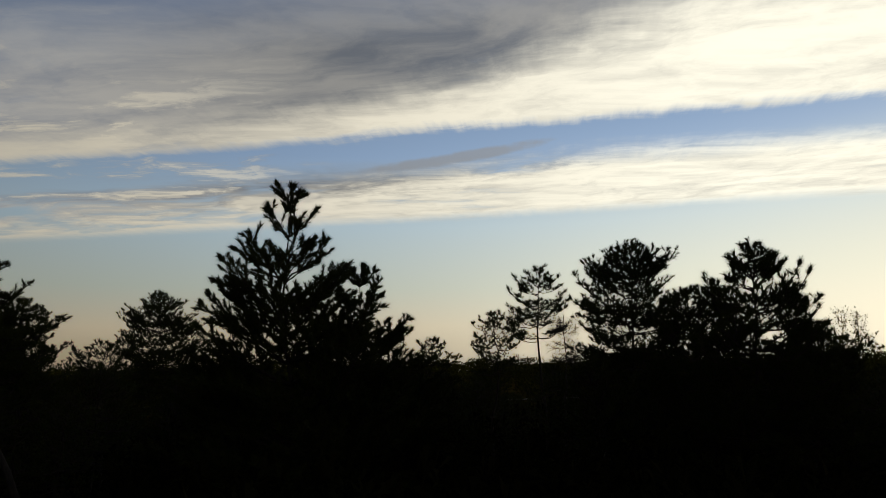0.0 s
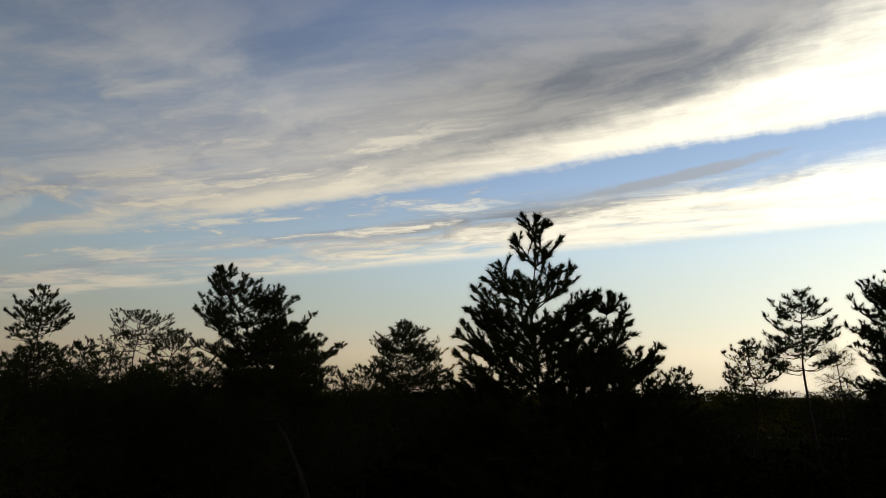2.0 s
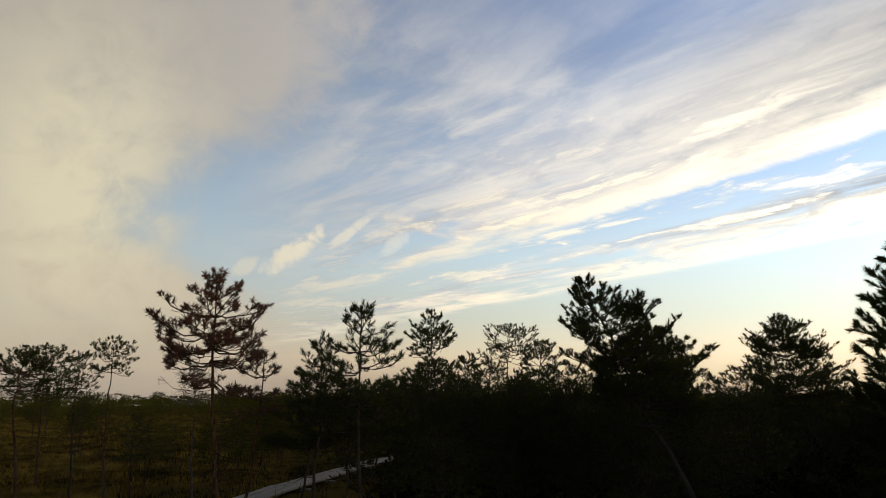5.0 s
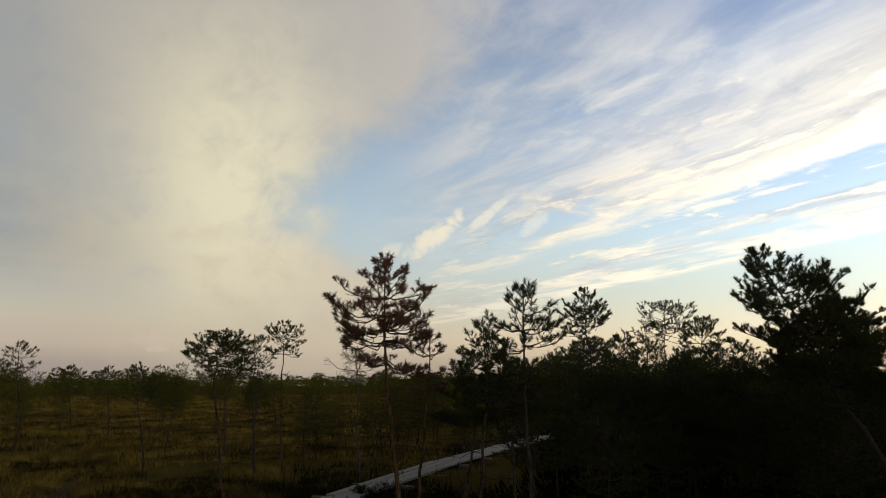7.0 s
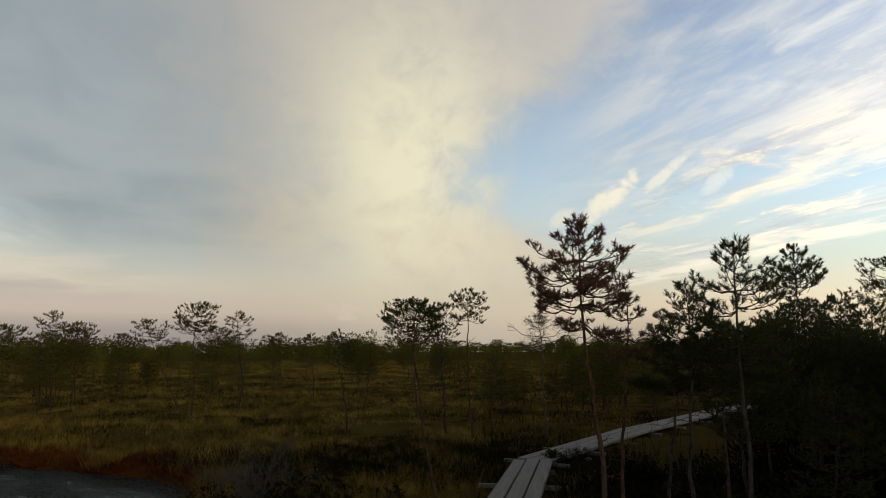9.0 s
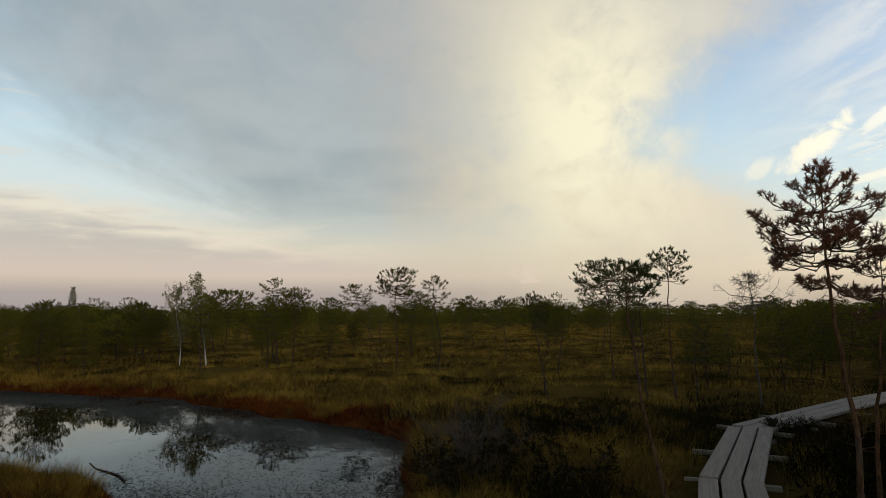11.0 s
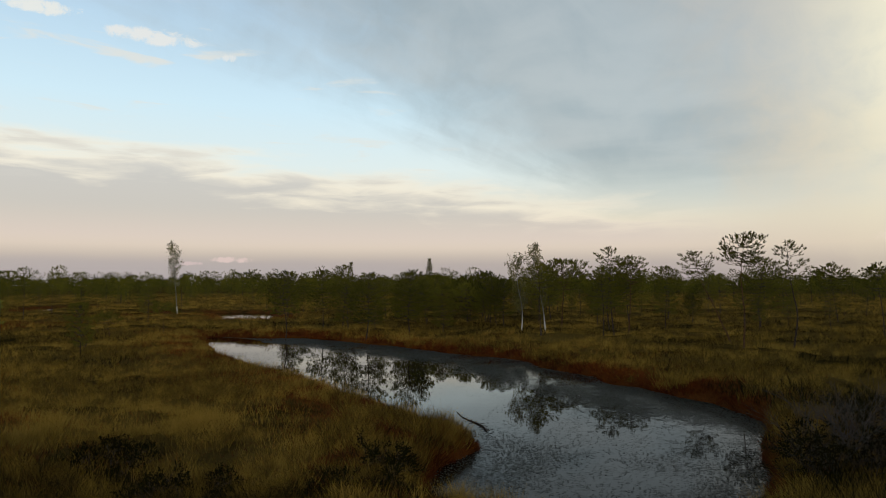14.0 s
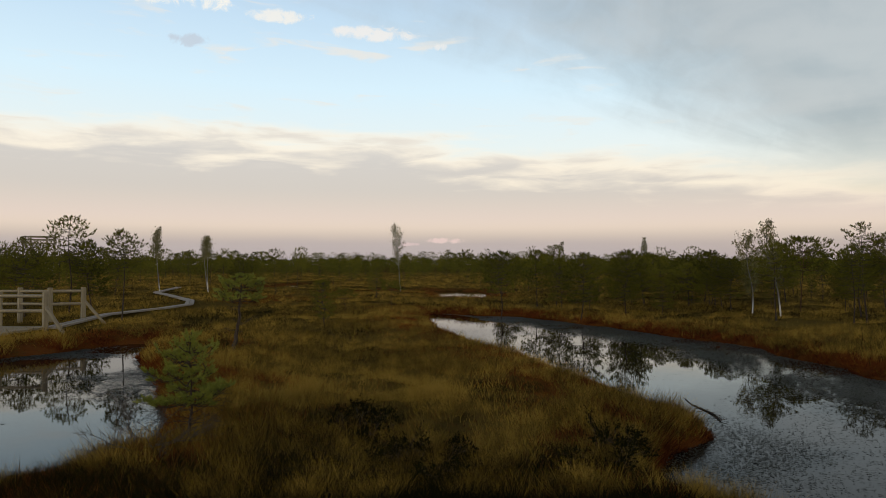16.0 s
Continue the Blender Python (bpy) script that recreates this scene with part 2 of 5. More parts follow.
# the air light of a low sun under it all, brighter towards the west
nish = g.node("ShaderNodeTexSky")
nish.sky_type = "NISHITA"
nish.sun_disc = False
nish.sun_elevation = radians(3.0)
nish.sun_rotation = radians(-SUN_TURN)
air = g.mix(1.0, nish.outputs[0], (0.12, 0.12, 0.12), "MULTIPLY")
sky = g.mix(0.06, sky, air)
gain = g.ss(az, 78.0, -30.0, 1.0, 3.9)
gain = g.mul(gain, g.m("ADD", g.mul(g.ss(az, -90.0, -175.0), -0.78), 1.0))
gain = g.mul(gain, g.ss(el, 30.0, 58.0, 1.0, 0.24))
sky = g.mix(1.0, sky, g.vec(gain, gain, gain), "MULTIPLY")
sky = g.mix(g.ss(el, -0.1, -1.0), sky, (0.012, 0.011, 0.009))
bg = g.node("ShaderNodeBackground")
g.put(bg.inputs[0], sky)
bg.inputs[1].default_value = 1.0
wo = g.node("ShaderNodeOutputWorld")
g.put(wo.inputs[0], bg.outputs[0])

sun = new("sun", bpy.data.lights.new("sun", "SUN"))
sun.data.energy, sun.data.angle, sun.data.color = 0.55, radians(25), (1.0, 0.74, 0.42)
sd = Vector((-math.sin(radians(SUN_TURN)) * math.cos(radians(7)), math.cos(radians(SUN_TURN)) * math.cos(radians(7)), math.sin(radians(7))))
sun.matrix_world = look(sd * 50, (0, 0, 0))


# ---- materials ----
def material(name, build):
    mat = bpy.data.materials.new(name)
    mat.use_nodes = True
    k = Graph(mat.node_tree)
    b = k.node("ShaderNodeBsdfPrincipled")
    o = k.node("ShaderNodeOutputMaterial")
    k.put(o.inputs[0], b.outputs[0])
    build(k, b)
    return mat


def bump(k, b, h, strength, dist):
    n = k.node("ShaderNodeBump")
    n.inputs["Strength"].default_value, n.inputs["Distance"].default_value = strength, dist
    k.put(n.inputs["Height"], h)
    k.put(b.inputs["Normal"], n.outputs[0])


def where(k):
    return k.node("ShaderNodeNewGeometry").outputs["Position"]


def island(k):
    return k.node("ShaderNodeNewGeometry").outputs["Random Per Island"]


def leafy(dark, light, tip, rough=0.7, patch=1.2, gloss=0.1, mottle=False):
    def build(k, b):
        n = k.noise(where(k), patch, 4.0, 0.6)
        if mottle:
            n = k.add(k.mul(n, 0.5), k.mul(k.noise(where(k), patch * 9, 4.0, 0.6), 0.5))
        c = k.mix(k.ss(n, 0.41, 0.60) if mottle else k.ss(n, 0.35, 0.68), dark, light)
        c = k.mix(k.mul(k.ss(island(k), 0.45, 1.0), 0.5), c, tip)
        k.put(b.inputs["Base Color"], c)
        b.inputs["Roughness"].default_value = rough
        b.inputs["Specular IOR Level"].default_value = gloss
    return build


def bark(low, high, flake=18.0):
    def build(k, b):
        p = where(k)
        sx = k.node("ShaderNodeSeparateXYZ")
        k.put(sx.inputs[0], p)
        st = k.vec(k.mul(sx.outputs[0], flake * 2), k.mul(sx.outputs[1], flake * 2), k.mul(sx.outputs[2], flake * 0.7))
        n = k.noise(st, 1.0, 6.0, 0.65, 0.5)
        big = k.noise(p, 2.5, 3.0, 0.5)
        c = k.mix(k.ss(n, 0.35, 0.65), low, high)
        c = k.mix(k.mul(k.ss(big, 0.5, 0.7), 0.5), c, (0.03, 0.028, 0.024))
        k.put(b.inputs["Base Color"], c)
        b.inputs["Roughness"].default_value = 0.95
        b.inputs["Specular IOR Level"].default_value = 0.08
        bump(k, b, n, 0.8, 0.012)
    return build


def birch_bark(k, b):
    sx = k.node("ShaderNodeSeparateXYZ")
    k.put(sx.inputs[0], where(k))
    n = k.noise(k.vec(k.mul(sx.outputs[0], 6.0), k.mul(sx.outputs[1], 6.0), k.mul(sx.outputs[2], 14.0)), 1.0, 5.0, 0.6)
    k.put(b.inputs["Base Color"], k.mix(k.ss(n, 0.55, 0.66), k.mix(k.ss(sx.outputs[2], 0.4, 0.9), (0.28, 0.265, 0.24), (0.055, 0.048, 0.042)), (0.05, 0.045, 0.04)))
    b.inputs["Roughness"].default_value = 0.7


def weathered(dark, light):
    """Grey weathered softwood: grain along the piece, knots, stains, a tone of its own for each piece."""
    def build(k, b):
        t = k.node("ShaderNodeTexCoord")
        sx = k.node("ShaderNodeSeparateXYZ")
        k.put(sx.inputs[0], t.outputs["Object"])
        rnd = k.node("ShaderNodeObjectInfo").outputs["Random"]
        grain = k.noise(k.vec(k.mul(sx.outputs[0], 1.6), k.add(k.mul(sx.outputs[1], 45.0), k.mul(rnd, 90.0)), k.mul(sx.outputs[2], 45.0)), 1.0, 6.0, 0.65, 0.6)
        stain = k.noise(k.vec(sx.outputs[0], k.mul(sx.outputs[1], 3.0), k.mul(rnd, 40.0)), 2.2, 5.0, 0.6)
        c = k.mix(k.ss(grain, 0.34, 0.66), dark, light)
        c = k.mix(k.mul(k.ss(stain, 0.50, 0.75), 0.45), c, tuple(q * 0.6 for q in dark))
        c = k.mix(k.mul(rnd, 0.35), c, tuple(q * 0.7 for q in light))
        k.put(b.inputs["Base Color"], c)
        b.inputs["Roughness"].default_value = 0.75
        bump(k, b, grain, 0.3, 0.002)
    return build


def bog(k, b):
    p = where(k)
    a = k.node("ShaderNodeAttribute")
    a.attribute_name = "wet"
    wet = a.outputs["Fac"]
    big = k.noise(p, 0.22, 4.0, 0.55)
    mid = k.noise(p, 1.3, 6.0, 0.62, 0.4)
    fin = k.noise(p, 14.0, 6.0, 0.65)
    c = k.mix(k.ss(mid, 0.36, 0.64), (0.017, 0.012, 0.0035), (0.058, 0.039, 0.009))
    c = k.mix(k.mul(k.ss(big, 0.45, 0.62), 0.7), c, (0.068, 0.046, 0.011))
    c = k.mix(k.mul(k.ss(k.add(wet, k.add(k.mul(k.sub(mid, 0.5), 1.5), k.mul(k.sub(fin, 0.5), 1.4))), 0.45, 0.95), 0.9), c, (0.066, 0.021, 0.0055))
    c = k.mix(k.mul(k.ss(fin, 0.52, 0.7), 0.4), c, (0.010, 0.008, 0.003))
    k.put(b.inputs["Base Color"], c)
    b.inputs["Roughness"].default_value = 1.0
    b.inputs["Specular IOR Level"].default_value = 0.0
    bump(k, b, k.add(k.mul(mid, 0.5), k.mul(fin, 0.5)), 1.0, 0.10)


def peat_water(k, b):
    p = where(k)
    sx = k.node("ShaderNodeSeparateXYZ")
    k.put(sx.inputs[0], p)
    r = k.noise(p, 7.0, 3.0, 0.5)
    r2 = k.noise(k.vec(k.mul(sx.outputs[0], 1.0), k.mul(sx.outputs[1], 1.0), 3.0), 1.1, 3.0, 0.5)
    b.inputs["Base Color"].default_value = (0.006, 0.005, 0.004, 1)
    b.inputs["Roughness"].default_value = 0.02
    b.inputs["Specular Tint"].default_value = (0.30, 0.80, 1.0, 1)
    b.inputs["IOR"].default_value = 1.2
    b.inputs["Specular IOR Level"].default_value = 0.5
    bump(k, b, k.add(k.mul(r, 0.25), r2), 0.06, 0.02)


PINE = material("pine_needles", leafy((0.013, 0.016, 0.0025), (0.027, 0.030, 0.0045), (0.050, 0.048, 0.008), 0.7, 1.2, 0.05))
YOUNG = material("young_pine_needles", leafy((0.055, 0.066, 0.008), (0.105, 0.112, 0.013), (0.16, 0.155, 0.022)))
# the same needles, paler: evening light on distant crowns is in the colour
LIT_FAR_PINE = material("lit_far_pine_needles", leafy((0.020, 0.021, 0.004), (0.055, 0.053, 0.008), (0.110, 0.095, 0.016), 0.9, 0.25, 0.0))
RUST = material("dead_needles", leafy((0.036, 0.019, 0.010), (0.085, 0.033, 0.017), (0.14, 0.056, 0.026)))
BIRCH_LEAF = material("birch_leaves", leafy((0.040, 0.042, 0.012), (0.080, 0.070, 0.020), (0.14, 0.105, 0.032)))
GRASS = material("bog_grass", leafy((0.020, 0.0135, 0.003), (0.168, 0.107, 0.019), (0.225, 0.142, 0.031), 0.9, 0.38, 0.0, True))
RED_GRASS = material("rust_sedge", leafy((0.028, 0.009, 0.003), (0.105, 0.033, 0.007), (0.17, 0.072, 0.013), 0.9, 0.8, 0.0, True))
MOSS = material("red_moss", leafy((0.020, 0.005, 0.002), (0.070, 0.017, 0.005), (0.12, 0.036, 0.008), 0.9, 1.6, 0.0, True))
# heather, near black: shade among the stems is mixed into the colour
SHADED_HEATH = material("heather", leafy((0.005, 0.0048, 0.0015), (0.011, 0.010, 0.003), (0.015, 0.011, 0.004), 0.9, 0.9, 0.0))
LEAF_FLOAT = material("floating_leaves", leafy((0.008, 0.010, 0.006), (0.018, 0.021, 0.012), (0.026, 0.026, 0.016), 0.6, 2.0, 0.12))
BARK = material("pine_bark", bark((0.012, 0.009, 0.007), (0.040, 0.028, 0.019)))
BARK_RED = material("red_pine_bark", bark((0.019, 0.010, 0.005), (0.060, 0.032, 0.014)))
BARK_GREY = material("dead_bark", bark((0.022, 0.018, 0.014), (0.062, 0.051, 0.041)))
BIRCH_BARK = material("birch_bark", birch_bark)
GREY_WOOD = material("grey_boards", weathered((0.086, 0.068, 0.047), (0.160, 0.130, 0.092)))
POST_WOOD = material("post_wood", weathered((0.062, 0.048, 0.025), (0.130, 0.102, 0.056)))
BOG = material("bog_surface", bog)
WATER = material("peat_water", peat_water)


# ---- helpers for meshes ----
rng = np.random.default_rng(7)


def mesh_np(name, verts, faces, mat, smooth=False):
    """A mesh from arrays: verts (n, 3), faces (m, 3 or 4)."""
    me = bpy.data.meshes.new(name)
    nv, nf, k = len(verts), len(faces), faces.shape[1]
    me.vertices.add(nv)
    me.vertices.foreach_set("co", np.ascontiguousarray(verts, dtype=np.float32).ravel())
    me.loops.add(nf * k)
    me.loops.foreach_set("vertex_index", np.ascontiguousarray(faces, dtype=np.int32).ravel())
    me.polygons.add(nf)
    me.polygons.foreach_set("loop_start", np.arange(0, nf * k, k, dtype=np.int32))
    if smooth:
        me.polygons.foreach_set("use_smooth", np.ones(nf, dtype=bool))
    me.materials.append(mat)
    me.update(calc_edges=True)
    return me


def child(name, me, parent, label=""):
    ob = new(name, me)
    ob.parent = parent
    return tagged(ob, label=label) if label else ob


def part(name, bm, mat, parent, label=""):
    me = bpy.data.meshes.new(name)
    bm.to_mesh(me)
    bm.free()
    me.materials.append(mat)
    return child(name, me, parent, label)


def value_noise(x, y, seed=0):
    """Smooth noise in the plane, 0 to 1."""
    xi, yi = np.floor(x).astype(np.int64), np.floor(y).astype(np.int64)
    fx, fy = x - xi, y - yi
    fx, fy = fx * fx * (3 - 2 * fx), fy * fy * (3 - 2 * fy)

    def h(a, b):
        q = (a * 374761393 + b * 668265263 + seed * 974711) & 0x7FFFFFFF
        q = ((q ^ (q >> 13)) * 1274126177) & 0x7FFFFFFF
        return ((q ^ (q >> 16)) & 0xFFFF) / 65535.0
    return (h(xi, yi) * (1 - fx) + h(xi + 1, yi) * fx) * (1 - fy) + (h(xi, yi + 1) * (1 - fx) + h(xi + 1, yi + 1) * fx) * fy


def fbm(x, y, octaves=4, seed=0):
    s, a, tot = 0.0, 1.0, 0.0
    for i in range(octaves):
        s, tot = s + a * value_noise(x * 2 ** i, y * 2 ** i, seed + i), tot + a
        a *= 0.5
    return s / tot


# ---- bog and pools ----
# each pool is a chain of (x, y, half width)
POOLS = [
    [(-18.9, -16.9, 0.5), (-18.0, -14.2, 1.9), (-15.8, -10.5, 2.7), (-14.2, -7.2, 2.8), (-11.6, -4.2, 2.35), (-10.3, -2.5, 2.2), (-8.3, -1.9, 1.5), (-7.1, -2.1, 1.45)],
    [(-7.4, -16.1, 0.45), (-5.7, -15.1, 1.2), (-3.9, -11.9, 1.8), (-2.6, -8.9, 1.7), (-0.2, -9.4, 2.5)],
    [(-29.4, -41.8, 1.3), (-36.4, -46.4, 1.9)],
    [(-27.0, -31.0, 0.8), (-31.0, -30.2, 1.9), (-33.5, -28.0, 1.7), (-30.0, -25.0, 1.2), (-27.2, -22.8, 1.3)],
    [(-18.0, -26.6, 0.8), (-19.6, -27.2, 0.9)],
]


def shore(x, y):
    """Distance from the pools' edge in metres, below nought in the water."""
    best = np.full(np.shape(x), 1e6)
    for chain in POOLS:
        for (ax, ay, ar), (bx, by, br) in zip(chain, chain[1:]):
            ex, ey = bx - ax, by - ay
            h = np.clip(((x - ax) * ex + (y - ay) * ey) / (ex * ex + ey * ey), 0, 1)
            best = np.minimum(best, np.hypot(x - ax - h * ex, y - ay - h * ey) - (ar + h * (br - ar)))
    return best + 0.55 * (fbm(x * 0.9, y * 0.9, 4, 3) - 0.5) - 0.13


def ground_z(x, y):
    s = shore(x, y)
    hum = 0.05 + 0.34 * fbm(x * 0.55, y * 0.55, 4, 11) ** 1.3 + 0.08 * (fbm(x * 2.6, y * 2.6, 3, 23) - 0.5)
    land = 0.02 + hum * (1 - np.exp(-np.maximum(s, 0) / 0.30)) + 0.10 * np.exp(-np.maximum(s, 0) / 0.9) * (1 - np.exp(-np.maximum(s, 0) / 0.08)) * fbm(x * 1.9, y * 1.9, 3, 29)
    return np.where(s > 0, land, 0.02 + np.maximum(s * 0.6, -0.5))


FALL = 0.0035


def build_ground():
    r = np.concatenate([[0.0], 0.6 * (5000 / 0.6) ** (np.arange(270) / 269)])
    # finer to the left, where the pools lie
    a = np.radians(np.concatenate([np.linspace(55, 180, 560, endpoint=False), np.linspace(180, 415, 70, endpoint=False)]))
    turns = len(a)
    R, A = np.meshgrid(r, a, indexing="ij")
    X, Y = -0.6 - R * np.sin(A), -0.6 + R * np.cos(A)
    Z = ground_z(X, Y)
    Z = np.where(R > 120, 0.15, Z) - FALL * np.maximum(R - 45, 0)      # the dome of the bog falls away all round
    wet = np.exp(-np.maximum(shore(X, Y), 0) / 1.6)
    verts = np.stack([X, Y, Z], -1).reshape(-1, 3)
    i, j = np.meshgrid(np.arange(len(r) - 1), np.arange(turns), indexing="ij")
    n = (j + 1) % turns
    faces = np.stack([i * turns + j, (i + 1) * turns + j, (i + 1) * turns + n, i * turns + n], -1).reshape(-1, 4)
    me = mesh_np("ground", verts, faces, BOG, True)
    me.attributes.new("wet", "FLOAT", "POINT").data.foreach_set("value", wet.ravel().astype(np.float32))
    tagged(new("ground", me), "brown and olive raised bog with hummocks and rusty moss at the pools", "ground", kind="structure")


build_ground()


def build_water():
    """One level of water under the whole bog, seen where the pools lie open."""
    bm = bmesh.new()
    bm.faces.new([bm.verts.new(c) for c in ((-42, -52, 0), (5, -52, 0), (5, 3, 0), (-42, 3, 0))])
    me = bpy.data.meshes.new("water")
    bm.to_mesh(me)
    bm.free()
    me.materials.append(WATER)
    tagged(new("water", me), "still dark peat water of the bog pools mirroring sky", "water", kind="structure")


build_water()


# ---- boards ----
WEST_WALK = [(-0.2, -0.6), (-6.95, 2.62), (-9.74, 4.36), (-12.28, 7.95), (-14.63, 11.83), (-16.81, 15.77), (-20.09, 20.8), (-23.76, 26.61)]
FAR_WALK = [(-23.76, 26.61), (-28.15, 33.12), (-18.33, 35.82), (-3.52, 33.89), (7.47, 35.39), (18.99, 35.43)]
EAST_WALK = [(-6.7, -19.0), (-9.4, -22.3), (-11.7, -23.6), (-13.6, -25.1), (-14.9, -27.4), (-16.4, -32.0), (-17.6, -36.0), (-22.0, -42.0)]


def bar_mesh(name, length, width, height, mat, chamfer=0.006):
    """A sawn timber along x, centred, its top at z = 0."""
    bm = bmesh.new()
    bmesh.ops.create_cube(bm, size=1.0)
    for q in bm.verts:
        q.co = Vector((q.co.x * length, q.co.y * width, (q.co.z - 0.5) * height))
    bmesh.ops.bevel(bm, geom=bm.edges[:], offset=chamfer, segments=1, affect="EDGES")
    me = bpy.data.meshes.new(name)
    bm.to_mesh(me)
    bm.free()
    me.materials.append(mat)
    return me


def laid(name, me, parent, a, b, z):
    """A timber from a to b (x, y) with its top at z."""
    ob = new(name, me)
    ob.parent = parent
    ob.matrix_local = pose((a[0] + b[0]) / 2, (a[1] + b[1]) / 2, z, random.uniform(-0.6, 0.6), random.uniform(-0.3, 0.3), math.degrees(math.atan2(b[1] - a[1], b[0] - a[0])))
    return ob


def boardwalk(nodes, z, label, width=0.175, gap=0.022, board=3.2, sleepers=True, lanes=3):
    """Boards side by side on cross beams; at each bend they are cut to the mitre."""
    top = new("boardwalk")
    tagged(top, label, "boardwalk")
    half = (lanes - 1) / 2
    pts = [Vector(p) for p in nodes]
    dirs = [(b - a).normalized() for a, b in zip(pts, pts[1:])]
    for i, (a, b) in enumerate(zip(pts, pts[1:])):
        d = dirs[i]
        nrm = Vector((-d.y, d.x))
        for lane in range(lanes):
            off = (lane - half) * (width + gap)
            ta = off * math.tan(0.5 * dirs[i - 1].angle_signed(d)) if i else 0.0
            tb = off * math.tan(0.5 * d.angle_signed(dirs[i + 1])) if i + 1 < len(dirs) else 0.0
            p, q = a + nrm * off + d * (ta if i else 0), b + nrm * off - d * tb
            n = max(1, round((q - p).length / board))
            for j in range(n):
                c, e = p.lerp(q, j / n), p.lerp(q, (j + 1) / n)
                ln = (e - c).length - 0.008
                if ln < 0.05:
                    continue
                w = width * random.uniform(0.97, 1.02)
                laid("plank", bar_mesh("plank", ln, w, 0.05, GREY_WOOD), top, c, e, z + random.uniform(-0.004, 0.004))
        if sleepers:
            L = (b - a).length
            n = max(1, round(L / 1.5))
            for j in range(n + 1):
                if j == n and i + 1 < len(dirs):
                    continue
                c = a + d * (L * (j + 0.12) / (n + 0.24))
                s = random.uniform(0.42, 0.58)
                laid("cross_beam", bar_mesh("cross_beam", 2 * s, 0.062, 0.055, POST_WOOD, 0.01), top, c - nrm * s + nrm * random.uniform(-0.1, 0.1), c + nrm * s, z - 0.058)
                for side in (-0.22, 0.22):
                    ob = new("stake", STAKE)
                    ob.parent = top
                    ob.matrix_local = pose(c.x + nrm.x * side, c.y + nrm.y * side, z - 0.16)
    return top


STAKE = bar_mesh("stake", 0.08, 0.08, 0.6, GREY_WOOD, 0.008)
boardwalk(WEST_WALK, 0.35,
          "narrow grey weathered boardwalk of three planks on cross beams")
boardwalk(FAR_WALK, 0.35, "far end of the grey boardwalk crossing the bog", board=6.0, sleepers=False)
boardwalk(EAST_WALK, 0.33,
          "grey boardwalk winding through sedge from the railed platform", width=0.15, sleepers=False, lanes=2)


# ---- railed platform ----
def timber(name, a, b, size, mat, parent, label=""):
    """A square timber from a to b (x, y, z)."""
    a, b = Vector(a), Vector(b)
    me = bar_mesh(name, (b - a).length, size, size, mat, size * 0.12)
    ob = child(name, me, parent, label)
    q = (b - a).to_track_quat("X", "Z").to_matrix().to_4x4()
    ob.matrix_local = Matrix.Translation((a + b) / 2) @ q @ Matrix.Translation((0, 0, size / 2))
    return ob


def pole(name, a, b, r, mat, parent):
    me = tube([Vector(a), (Vector(a) + Vector(b)) / 2, Vector(b)], [r, r * 0.96, r * 0.92], 8)
    return child(name, mesh_np(name, me[0], me[1], mat, True), parent)


def tube(points, radii, sides):
    """Vertices and quads of a tapering tube along points."""
    P = np.array([tuple(p) for p in points], float)
    n = len(P)
    T = np.gradient(P, axis=0)
    T /= np.linalg.norm(T, axis=1, keepdims=True) + 1e-9
    ref = np.array([0.31, 0.95, 0.05])
    U = np.cross(T, ref)
    U /= np.linalg.norm(U, axis=1, keepdims=True) + 1e-9
    W = np.cross(T, U)
    a = np.arange(sides) * 2 * math.pi / sides
    R = np.asarray(radii, float)[:, None, None]
    V = P[:, None, :] + R * (np.cos(a)[None, :, None] * U[:, None, :] + np.sin(a)[None, :, None] * W[:, None, :])
    i, j = np.meshgrid(np.arange(n - 1), np.arange(sides), indexing="ij")
    k = (j + 1) % sides
    F = np.stack([i * sides + j, i * sides + k, (i + 1) * sides + k, (i + 1) * sides + j], -1).reshape(-1, 4)
    return V.reshape(-1, 3), F


def railed_platform():
    top = tagged(new("platform"), "wooden platform with post and rail fence beside a bog pool", "platform")
    z = 0.36
    a, b = Vector((-3.2, -20.6)), Vector((-6.15, -17.1))
    d = (b - a).normalized()
    n = Vector((-d.y, d.x)) * -1
    count = 15
    for i in range(count):
        o = n * (-2.6 * (i + 0.5) / count)
        laid("plank", bar_mesh("plank", (b - a).length, 2.6 / count - 0.015, 0.05, POST_WOOD), top, a + o * -1, b + o * -1, z)
    front = [(-4.0, -19.45), (-5.45, -17.85), (-6.1, -17.05)]
    back = [(-5.2, -21.5), (-6.62, -20.3), (-7.08, -19.6), (-7.75, -19.25)]
    for line in (front, back):
        for x, y in line:
            timber("post", (x, y, -0.1), (x, y, z + 0.84), 0.105, POST_WOOD, top)
        for (x0, y0), (x1, y1) in zip(line, line[1:]):
            for h in (0.74, 0.38):
                pole("rail", (x0, y0, z + h), (x1, y1, z + h), 0.042, POST_WOOD, top)
    for (x0, y0), (x1, y1) in (((-6.1, -17.05), (-6.2, -16.0)), ((-7.75, -19.25), (-8.2, -18.9))):
        timber("brace", (x0, y0, z + 0.50), (x1, y1, z - 0.28), 0.065, POST_WOOD, top)
    timber("ground_beam", (-5.7, -16.6, 0.13), (-6.45, -15.85, 0.13), 0.14, POST_WOOD, top)
    top.matrix_world = Matrix.Translation((-0.6, -0.6, 0)) @ Matrix.Rotation(radians(0.5), 4, "Z") @ Matrix.Diagonal((1.1, 1.1, 1.0, 1.0)) @ Matrix.Translation((0.6, 0.6, 0))


railed_platform()


